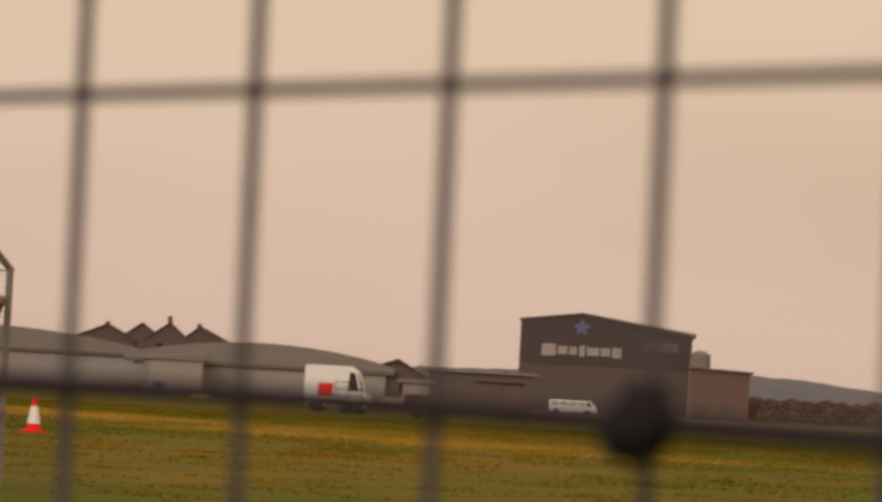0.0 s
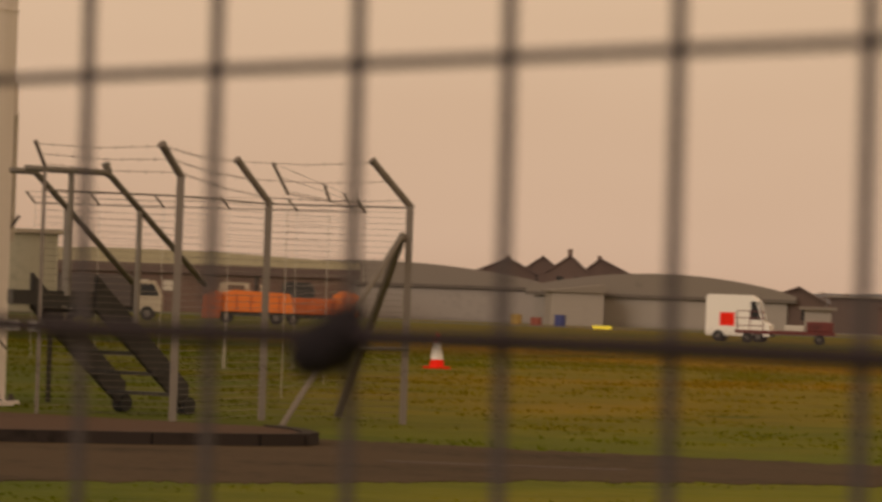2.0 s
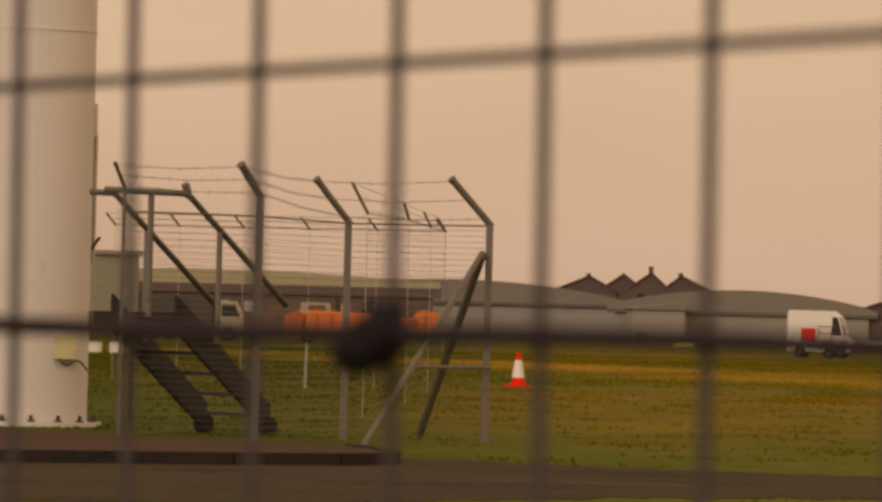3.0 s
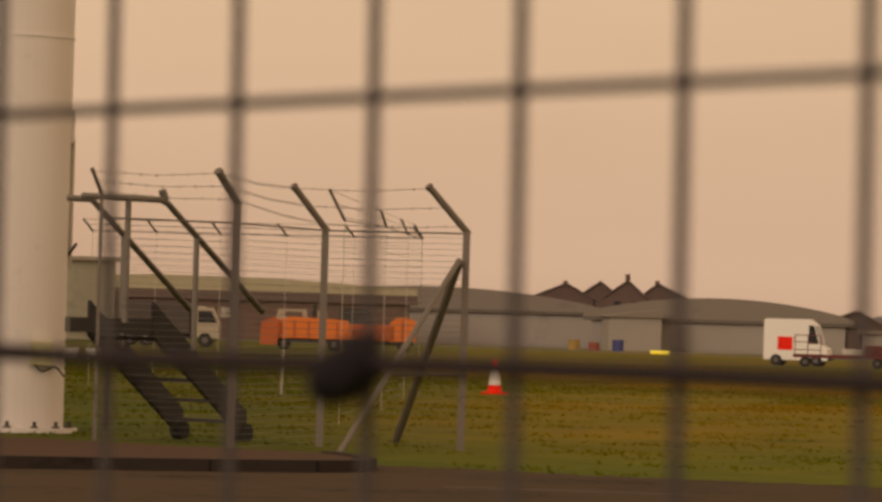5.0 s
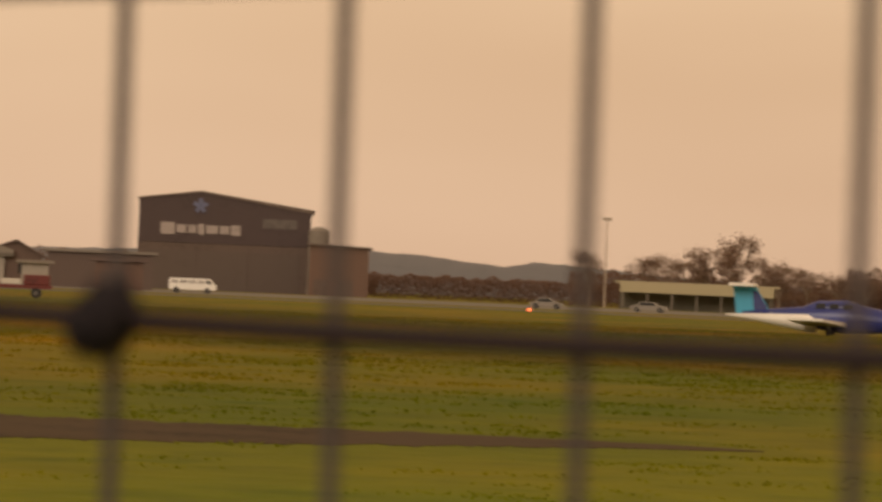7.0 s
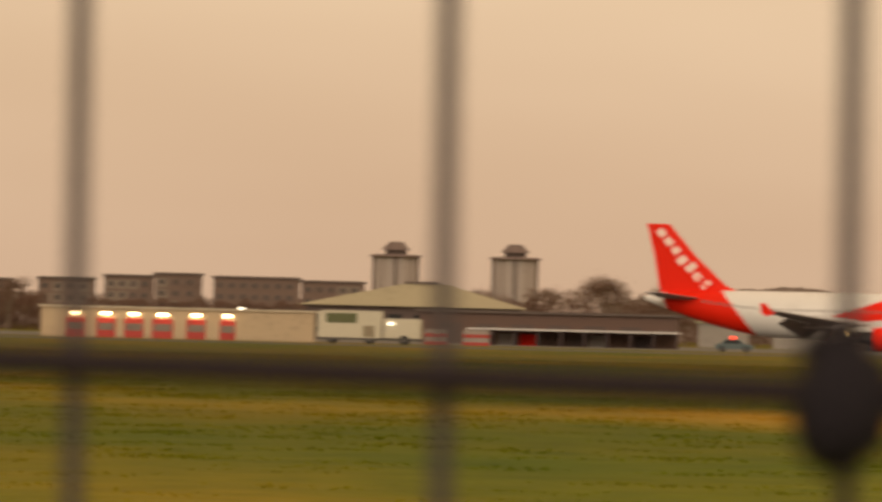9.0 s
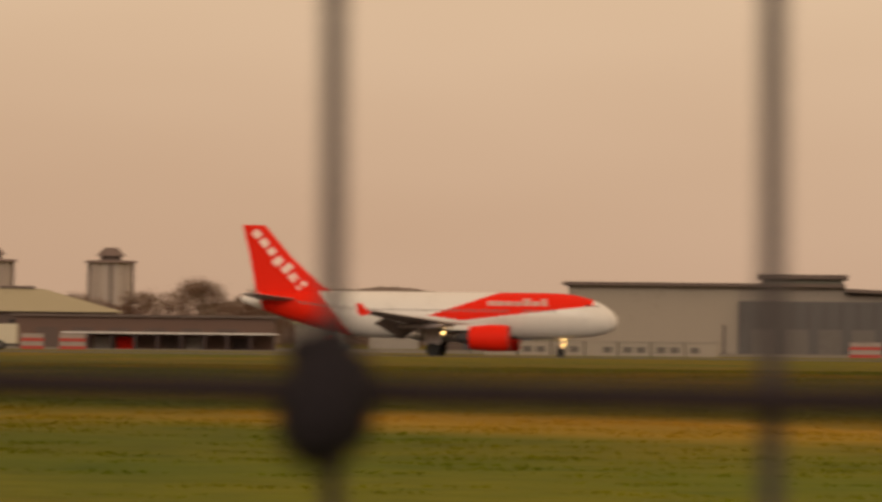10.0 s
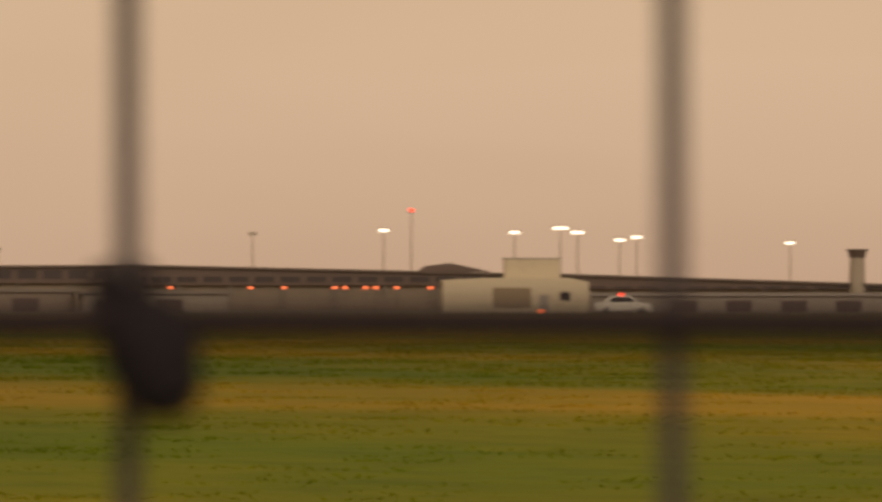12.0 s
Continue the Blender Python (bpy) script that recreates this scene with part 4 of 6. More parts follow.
baggage_trailer()
ORANGE = mat("orange_paint", (0.46, 0.115, 0.013), 0.6, 0, 0.45, 1.2)


RUSTY = mat("dull_orange", (0.30, 0.065, 0.012), 0.6, 0, 0.4, 1.5)
DULL_CAB = mat("dull_beige_paint", (0.34, 0.29, 0.22), 0.6, 0, 0.12, 1)


def gritter():
    """Orange plough lorry: slanted blade, orange bed, beige cab with a brown window, exhaust stack."""
    m, w = site(62.42, 61.46, 345, 60)
    f = thing("snow_plough", m, "orange snow plough with a beige cab, parked on grass", "plough")
    part("blade", prism([(0, 0.3), (0.1, 1.75), (0.9, 2.05), (1.25, 1.85), (1.1, 0.3)], -0.3, 0.1), RUSTY, f, "dull orange slanted blade")
    part("bed", prism([(1.2, 0.75), (1.15, 1.9), (2.0, 2.1), (4.4, 2.0), (w - 0.3, 1.95), (w, 0.75)], 0.15, 2.1), ORANGE, f)
    for x in (2.1, 3.0, 3.9, 4.8):
        part("rib", box(x, x + 0.12, 0.07, 0.15, 0.8, 1.85), RUSTY, f)
    cab = part("cab", prism([(0.95, 1.9), (1.1, 2.58), (2.85, 2.58), (2.95, 1.95)], 0.5, 2.0), DULL_CAB, f)
    part("cab_window", prism([(1.5, 2.08), (1.55, 2.42), (2.6, 2.42), (2.65, 2.08)], 0.47, 0.52), mat("brown_glass", (0.10, 0.07, 0.055), 0.2), cab)
    part("stack", tube((3.35, 0.9, 1.9), (3.35, 0.9, 3.0), 0.13), STAIR, f)
    part("beacon_box", box(3.6, 4.15, 0.6, 1.4, 2.02, 2.5, bev=0.05), DULL_CAB, f)
    part("frame", box(0.9, w, 0.4, 1.8, 0.5, 0.76), STAIR, f)
    wheel_set(f, (1.5, w - 1.1), 0.35, 1.9, 0.42)


def spreader():
    """Orange spreader with a tall dark engine cover and a round-backed hopper."""
    m, w = site(61.62, 60.77, 352, 60)
    f = thing("salt_spreader", m, "orange salt spreader with a dark engine cover, parked", "spreader")
    part("engine_cover", prism([(0.1, 1.2), (0.15, 2.62), (0.5, 2.78), (2.0, 2.74), (2.25, 2.3), (2.3, 1.2)], 0.3, 1.9), STAIR, f, "dark engine cover")
    part("body", box(0.0, w * 0.72, 0.2, 2.0, 0.7, 1.75, bev=0.05), RUSTY, f)
    part("hopper", prism([(w * 0.66, 0.7), (w * 0.66, 1.9), (w * 0.74, 2.26), (w * 0.92, 2.2), (w, 1.85), (w * 0.97, 0.7)], 0.2, 2.0), ORANGE, f)
    part("rib", box(w * 0.80, w * 0.80 + 0.12, 0.12, 0.2, 0.8, 2.1), RUSTY, f)
    part("frame", box(0.1, w * 0.95, 0.5, 1.7, 0.45, 0.7), STAIR, f)
    wheel_set(f, (0.9, w - 0.9), 0.4, 1.8, 0.40)


gritter()
spreader()


def lorry():
    m, w = site(63.95, 62.85, 345, 60)
    f = thing("lorry", m, "lorry with a dark box body and a dull beige cab", "lorry")
    h = up(0.26, 345)
    part("box_body", box(0, w * 0.72, 0, 2.3, 0.8, h, bev=0.05), mat("dark_brown_box", (0.055, 0.042, 0.04), 0.7, 0, 0.2, 1), f)
    part("chassis", box(0.1, w, 0.4, 1.9, 0.5, 0.8), STAIR, f)
    cab = part("cab", prism([(w * 0.75, 0.55), (w * 0.75, 2.5), (w * 0.93, 2.5), (w, 1.6), (w, 0.55)], 0.05, 2.25), DULL_CAB, f)
    part("cab_window", prism([(w * 0.80, 1.55), (w * 0.80, 2.3), (w * 0.925, 2.3), (w * 0.98, 1.55)], 0.035, 0.06), GLASS, cab)
    wheel_set(f, (w * 0.15, w * 0.3, w * 0.87), 0.15, 2.15, 0.45)


lorry()


def bin_thing(b, d, h, r, colour, name, label, cat):
    p = at(b, d)
    f = thing(name, pose(p.x, p.y, 0.01), label, cat)
    part("drum", tube((0, 0, 0), (0, 0, h), r, seg=16), colour, f)
    part("lid", tube((0, 0, h), (0, 0, h + 0.06), r * 1.06, seg=16), colour, f)


bin_thing(59.13, 590, 1.05, 0.62, mat("yellow_plastic", (0.26, 0.17, 0.04), 0.5), "drum", "yellow plastic drum beside the warehouse", "drum")
bin_thing(58.92, 590, 0.8, 0.6, mat("faded_red_plastic", (0.20, 0.05, 0.035), 0.6), "drum", "red drum beside the warehouse", "drum")
bin_thing(58.67, 590, 1.15, 0.62, mat("blue_plastic", (0.03, 0.04, 0.16), 0.5), "drum", "blue drum beside the warehouse", "drum")


def runway_sign():
    m, w = site(58.33, 58.13, 470, 55)
    f = thing("marker_board", m, "low yellow marker board on the runway edge", "sign")
    # the board is no lamp; a faint glow is added to its yellow
    part("board", box(0, w, 0, 0.1, 0.12, 0.42, bev=0.02), mat("bright_yellow", (0.85, 0.68, 0.05), 0.4, glow=0.25), f)
    for x in (0.2, w - 0.25):
        part("leg", box(x, x + 0.06, 0.02, 0.08, 0, 0.14), STAIR, f)


runway_sign()


def car(b0, b1, d, turn, h, colour, label, beacon=False):
    m, w = site(b0, b1, d, turn)
    f = thing("car", m, label, "car")
    part("body", prism([(0, 0.3), (0.02, h * 0.58), (w * 0.14, h * 0.64), (w * 0.26, h * 0.97), (w * 0.36, h), (w * 0.60, h), (w * 0.76, h * 0.66), (w * 0.97, h * 0.56), (w, 0.3)], 0, 1.75), colour, f)
    part("side_window", prism([(w * 0.22, h * 0.66), (w * 0.30, h * 0.92), (w * 0.58, h * 0.93), (w * 0.70, h * 0.66)], -0.015, 0.01), GLASS, f)
    wheel_set(f, (w * 0.18, w * 0.8), 0.08, 1.68, 0.31)
    if beacon:
        part("beacon", tube((w * 0.45, 0.9, h), (w * 0.45, 0.9, h + 0.28), 0.28, seg=12), LAMP_R, f, "lit red beacon")



def minibus(b0, b1, d, turn, label):
    m, w = site(b0, b1, d, turn)
    f = thing("minibus", m, label, "minibus")
    part("body", prism([(0, 0.4), (0, 1.75), (0.12, 1.86), (w * 0.86, 1.86), (w * 0.95, 1.25), (w, 1.1), (w, 0.4)], 0, 1.9), WHITE, f)
    for k in range(4):
        part("side_window", box(0.3 + k * w * 0.19, 0.2 + (k + 0.9) * w * 0.19, -0.02, 0.01, 1.22, 1.62), mat("pale_glass", (0.34, 0.32, 0.31), 0.15), f)
    part("windscreen", prism([(w * 0.80, 1.2), (w * 0.80, 1.66), (w * 0.87, 1.66), (w * 0.92, 1.2)], -0.02, 0.01), GLASS, f)
    wheel_set(f, (w * 0.16, w * 0.82), 0.1, 1.8, 0.36)


for b in (64.38, 64.16):
    bin_thing(b, 197, 0.32, 0.24, WHITE, "marker_drum", "small white marker drum standing in the grass", "drum")

minibus(54.58, 54.09, 700, 50, "white minibus parked before the dark hangar")
car(50.80, 50.45, 640, 45, 1.25, mat("dull_silver", (0.17, 0.15, 0.13), 0.5), "silver car parked beyond the runway")
car(49.75, 49.36, 700, 42, 1.3, mat("dull_silver", (0.17, 0.15, 0.13), 0.5), "silver car on the far side of the runway")
car(20.15, 19.55, 585, 22, 1.9, WHITE, "white airport car with a lit red beacon", True)
car(28.2, 27.7, 600, 28, 1.5, mat("dull_silver", (0.17, 0.15, 0.13), 0.5), "silver car parked on the apron")
car(36.4, 36.0, 600, 33, 1.4, mat("teal_paint", (0.06, 0.085, 0.09), 0.5), "teal airport car with a lit red beacon by the apron", True)
car(45.02, 44.72, 560, 42, 1.7, WHITE, "white airport car with a lit red beacon beside the grass", True)
car(46.45, 46.15, 700, 42, 1.3, mat("dull_silver", (0.17, 0.15, 0.13), 0.5), "silver car beside the far trees")

# ---------------------------------------------------------------- far buildings
CLAD_DARK = mat("dark_brown_cladding", (0.060, 0.041, 0.043), 0.7, 0.1, 0.15, 0.2)
CLAD_LOW = mat("faded_brown_cladding", (0.098, 0.070, 0.062), 0.8, 0, 0.15, 0.2)
BRICK = mat("red_brown_brick", (0.120, 0.076, 0.062), 0.9, 0, 0.2, 0.4)
GREYWALL = mat("pale_grey_cladding", (0.29, 0.26, 0.24), 0.7, 0, 0.08, 0.15)
GREYROOF = mat("dull_grey_roof", (0.19, 0.165, 0.145), 0.8, 0, 0.12, 0.1)
CREAM = mat("cream_roof", (0.34, 0.30, 0.20), 0.7, 0, 0.10, 0.1)
ROOF_BROWN = mat("brown_roof_slates", (0.10, 0.070, 0.064), 0.85, 0, 0.2, 0.3)
# lighter than the roofing itself, to include distance haze
DARKROOF = mat("dark_flat_roof", (0.115, 0.088, 0.078), 0.8, 0, 0.15, 0.2)
CREAMWALL = mat("cream_render", (0.46, 0.36, 0.25), 0.8, 0, 0.10, 0.2)
NAVY = mat("navy_cladding", (0.035, 0.038, 0.055), 0.6, 0.1, 0.15, 0.2)
TAUPE = mat("taupe_cladding", (0.31, 0.27, 0.225), 0.75, 0, 0.08, 0.15)
# cladding colour raised to include the haze over the terminal
PIER = mat("dark_pier_cladding", (0.11, 0.078, 0.070), 0.7, 0, 0.15, 0.1)


def long_building():
    """Low building with a long cream roof and brown fascia."""
    m, w = site(66.3, 60.86, 650, 62)
    f = thing("long_building", m, "long low building with a cream roof and brown walls", "building")
    zr, ze = up(0.54, 650), up(0.38, 650)
    part("roof", prism([(-0.8, ze), (-0.8, ze + 0.15), (w * 0.5, zr), (w * 0.72, zr - 0.1), (w + 0.8, zr - 0.9), (w + 0.8, ze)], 0.0, 26), CREAM, f)
    part("fascia", box(-0.9, w + 0.9, -0.5, 0.0, ze - 1.0, ze + 0.1), ROOF_BROWN, f)
    part("wall", box(0, w, 0.05, 25, 0, ze - 0.02), BRICK, f)
    rnd = random.Random(11)
    for k in range(int(w / 3.2)):
        x = 1 + k * 3.2
        if rnd.random() < 0.5:
            continue
        p = part("window", box(x, x + rnd.choice((1.5, 2.2)), -0.06, 0.06, 2.5, 3.7), mat("pale_window", (0.40, 0.36, 0.31), 0.3), f)
    for k in range(4):
        x = 6 + k * w / 4.3
        part("roller_door", box(x, x + 3.4, -0.1, 0.06, 0, 2.4), CLAD_LOW, f)


long_building()


def arch_warehouse(b0, b1, d, apex_el, eave_el, label, turn, left_el=None):
    m, w = site(b0, b1, d, turn)
    f = thing("warehouse", m, label, "warehouse", "barrel-roofed warehouses")
    za, ze = up(apex_el, d), up(eave_el, d)
    n = 24
    top = []
    for k in range(n + 1):
        t = k / n
        top.append((-1 + (w + 2) * t, ze + (za - ze) * math.sin(math.pi * t) ** 0.75))
    part("roof", prism([(-1, ze - 0.5)] + top + [(w + 1, ze - 0.5)], -0.6, 40), GREYROOF, f)
    part("wall", box(0, w, -0.3, 39, 0, ze - 0.45), GREYWALL, f)
    part("eave_band", box(-1.0, w + 1.0, -0.85, -0.55, ze - 0.75, ze - 0.35), mat("dark_gutter", (0.10, 0.085, 0.075), 0.7), f)
    x = 0.0
    while x < w - 0.5:
        part("wall_panel", box(x + 0.06, min(x + 5.2, w) - 0.06, -0.36, -0.3, 0.3, ze - 0.9), GREYWALL, f)
        x += 5.2
    part("door", box(w * 0.12, w * 0.12 + 4, -0.42, -0.3, 0, 3.2), mat("grey_door", (0.20, 0.175, 0.16), 0.7), f)
    return f


arch_warehouse(62.4, 58.88, 690, 0.50, 0.30, "pale grey warehouse with a low barrel roof", 62)
arch_warehouse(58.95, 56.30, 640, 0.46, 0.265, "pale grey warehouse with a wide curved roof", 57)


def gable_end():
    """Lower pale end bay in front of the second warehouse."""
    m, w = site(58.77, 58.22, 632, 66)
    f = thing("warehouse_annex", m, "pale lean-to with a dark door at the warehouse end", "annex")
    part("wall", box(0, w, 0, 6, 0, up(0.235, 632)), GREYWALL, f)
    part("roof", prism([(-0.4, up(0.235, 632)), (-0.4, up(0.25, 632)), (w + 0.2, up(0.33, 632)), (w + 0.2, up(0.235, 632))], -0.4, 6.3), GREYROOF, f)


gable_end()


def house(b0, b1, apex_b, apex_el, eave_el, d, label, chimney=None, depth=9):
    m, w = site(b0, b1, d)
    f = thing("house", m, label, "house", "houses behind the warehouses")
    ax = w * (b0 - apex_b) / (b0 - b1)
    ze, za = up(eave_el, d), up(apex_el, d)
    # dark brown walls, close in tone to the roof slates
    part("wall", prism([(0.3, 0), (0.3, ze), (ax, za - 0.3), (w - 0.3, ze), (w - 0.3, 0)], 0.3, depth), mat("sooty_brick", (0.10, 0.068, 0.06), 0.9, 0, 0.2, 0.4), f)
    b = prism([(-0.2, ze - 0.15), (ax, za), (w + 0.2, ze - 0.15), (w + 0.2, ze - 0.4), (ax, za - 0.25), (-0.2, ze - 0.4)], -0.1, depth + 0.3)
    roof = part("roof", b, ROOF_BROWN, f)
    for x in (0.25, 0.65):
        part("window", box(w * x, w * x + 1.1, 0.22, 0.34, ze - 2.2, ze - 0.8), GLASS, f)
    if chimney is not None:
        part("chimney", box(ax - 0.5, ax + 0.3, 3.0, 3.8, za - 0.6, za + chimney), BRICK, roof)


house(59.62, 58.92, 59.23, 0.58, 0.42, 900, "brown brick house with a slate gable roof", 0.3)
house(59.10, 58.66, 58.87, 0.61, 0.45, 930, "brown brick house with a steep gable roof")
house(58.84, 58.38, 58.58, 0.63, 0.45, 890, "brown brick house with a tall chimney", 0.9)
house(58.48, 57.92, 58.27, 0.605, 0.44, 920, "brown brick house with a wide slate roof", 0.35)
house(56.66, 55.88, 56.18, 0.38, 0.22, 640, "low dark house with a shallow gable roof", depth=14)


def shed(b0, b1, d, el, label, wall, roof, turn=None, depth=14, name="shed", slope=0.0, doors=0, overhang=0.6, cat="shed"):
    m, w = site(b0, b1, d, turn)
    f = thing(name, m, label, cat)
    z = up(el, d)
    part("wall", box(0, w, 0, depth, 0, z - 0.35), wall, f)
    part("roof", prism([(-overhang, z - 0.34), (-overhang, z), (w + overhang, z - slope), (w + overhang, z - 0.34 - slope)], -overhang, depth + overhang), roof, f)
    for k in range(doors):
        x = w * (0.08 + 0.84 * k / max(1, doors))
        part("door", box(x, x + min(3.2, w * 0.5 / doors), -0.08, 0.02, 0, min(2.8, z * 0.6)), CLAD_LOW, f)
    return f


shed(56.12, 55.84, 600, 0.17, "small pale grey cabin beside the dark house", GREYWALL, GREYROOF, name="cabin")
shed(55.85, 54.75, 760, 0.30, "long brown shed with a weathered roof", CLAD_LOW, GREYROOF, depth=20, doors=3)
shed(55.35, 54.85, 700, 0.22, "low brown store beside the dark hangar", BRICK, ROOF_BROWN, doors=1)


def dark_hangar():
    """Tall hangar, clad dark above and brown below, with a pale sign of plain bars."""
    d = 1000
    m, w = site(54.92, 53.12, d)
    f = thing("hangar", m, "tall dark brown hangar with a pale sign", "hangar")
    ax = w * 0.64 / 1.80
    zl, za, zr, zm = up(0.87, d), up(0.96, d), up(0.80, d), up(0.42, d)
    part("upper_wall", prism([(0, zm), (0, zl - 0.2), (ax, za - 0.2), (w, zr - 0.2), (w, zm)], -0.12, 60), CLAD_DARK, f)
    part("lower_wall", box(0, w, 0, 60, 0, zm - 0.01), CLAD_LOW, f)
    part("roof", prism([(-0.3, zl - 0.2), (-0.3, zl + 0.15), (ax, za + 0.15), (w + 0.6, zr + 0.15), (w + 0.6, zr - 0.5), (w, zr - 0.5), (ax, za - 0.2)], -0.4, 60.5), DARKROOF, f)
    for k in range(12):
        x = w * k / 12
        part("rib", box(x, x + 0.12, -0.2, -0.12, zm + 0.05, zr - 0.5), CLAD_DARK, f)
    for k in range(3):
        x = 1.5 + k * (w - 3) / 3
        part("hangar_door", box(x, x + (w - 3) / 3 - 0.3, -0.12, 0.0, 0, zm - 1.4), mat("brown_door", (0.085, 0.062, 0.055), 0.7, 0, 0.15, 0.3), f)
    pale = mat("pale_sign", (0.27, 0.23, 0.225), 0.5)
    zs = up(0.565, d)
    x = w * (54.92 - 54.69) / 1.80
    for wd, ht in ((2.6, 2.2), (1.7, 1.5), (1.5, 1.5), (1.1, 2.0), (2.2, 1.5), (1.7, 1.5), (1.7, 1.9)):
        part("sign_bar", box(x, x + wd, -0.32, -0.14, zs - ht / 2, zs + ht / 2, bev=0.06), pale, f)
        x += wd + 0.35
    zb, xb = up(0.81, d), ax
    blue = mat("pale_blue_sign", (0.10, 0.11, 0.20), 0.5)
    for k in range(5):
        a = radians(90 + 72 * k)
        part("emblem_bar", box(-0.36, 0.36, -0.1, 0.1, 0.1, 1.35, bev=0.05), blue, f, m=pose(xb, -0.3, zb, 0, 72 * k))
    part("faded_board", box(w * 0.72, w * 0.92, -0.3, -0.16, up(0.60, d), up(0.70, d)), mat("faded_board", (0.09, 0.075, 0.072), 0.6), f)


dark_hangar()
shed(53.12, 52.50, 960, 0.47, "red-brown brick wing beside the dark hangar", BRICK, DARKROOF, depth=30, slope=0.4, doors=2, name="hangar_wing", cat="hangar")


def roof_tank():
    m, w = site(53.14, 52.92, 995)
    f = thing("storage_tank", m, "grey round-topped tank beside the hangar", "tank")
    z = up(0.60, 995)
    part("tank", tube((w / 2, w / 2, 0), (w / 2, w / 2, z), w / 2, seg=24), GREYROOF, f)
    part("dome", tube((w / 2, w / 2, z), (w / 2, w / 2, z + 0.7), w / 2, w * 0.2, seg=24), GREYROOF, f)


roof_tank()


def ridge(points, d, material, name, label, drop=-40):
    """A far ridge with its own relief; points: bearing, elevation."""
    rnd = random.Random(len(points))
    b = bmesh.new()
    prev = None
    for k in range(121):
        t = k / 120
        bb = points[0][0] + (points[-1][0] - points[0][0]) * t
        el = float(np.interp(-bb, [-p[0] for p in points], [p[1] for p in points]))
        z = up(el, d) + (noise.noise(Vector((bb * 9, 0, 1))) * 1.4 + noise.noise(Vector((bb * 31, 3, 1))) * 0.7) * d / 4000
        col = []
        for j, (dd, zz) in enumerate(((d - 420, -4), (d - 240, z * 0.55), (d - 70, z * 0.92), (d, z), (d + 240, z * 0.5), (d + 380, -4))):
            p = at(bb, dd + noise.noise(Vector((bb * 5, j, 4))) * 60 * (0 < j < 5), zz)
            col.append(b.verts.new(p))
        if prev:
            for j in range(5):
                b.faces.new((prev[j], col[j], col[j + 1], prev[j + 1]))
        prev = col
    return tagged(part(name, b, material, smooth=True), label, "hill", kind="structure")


# the far hills' blue-grey is distance haze put into their base colour
ridge([(56.5, 0.30), (54, 0.36), (52.45, 0.41), (51.8, 0.38), (51.1, 0.30), (50.75, 0.37), (50.25, 0.34), (49.2, 0.26), (47, 0.2), (44, 0.18)], 4200, mat("far_heather_hill", (0.11, 0.115, 0.135), 0.95, 0, 0.12, 0.004), "backdrop_hill", "hazy blue-grey hills far behind the airfield")
ridge([(37.6, 0.36), (36.66, 0.47), (36.13, 0.53), (35.55, 0.575), (35.07, 0.515), (34.66, 0.47), (34.42, 0.38), (34.07, 0.32), (33.2, 0.28), (31, 0.2)], 2600, mat("wooded_hill", (0.115, 0.080, 0.062), 0.95, 0, 0.3, 0.012), "backdrop_wooded_hill", "dark brown wooded hill behind the airport")

# both twig colours are lightened to carry the distance haze
BARE = mat("bare_winter_twigs", (0.19, 0.13, 0.10), 0.95, 0, 0.2, 0.2)
SCRUB = mat("brown_scrub_twigs", (0.150, 0.092, 0.070), 0.95, 0, 0.2, 0.05)
BARK = mat("dark_bark", (0.17, 0.13, 0.10), 0.95, 0, 0.3, 1)




def see_through(m, share):
    """Lets part of the light pass through thin twigs."""
    n, l = m.node_tree.nodes, m.node_tree.links
    thru, both = n.new("ShaderNodeBsdfTranslucent"), n.new("ShaderNodeMixShader")
    both.inputs[0].default_value = share
    b = n["Principled BSDF"]
    b.inputs["Specular IOR Level"].default_value = 0.05
    l.new(b.inputs["Base Color"].links[0].from_socket, thru.inputs["Color"])
    l.new(b.outputs["BSDF"], both.inputs[1])
    l.new(thru.outputs["BSDF"], both.inputs[2])
    l.new(both.outputs["Shader"], n["Material Output"].inputs["Surface"])


see_through(BARE, 0.5)
see_through(SCRUB, 0.5)


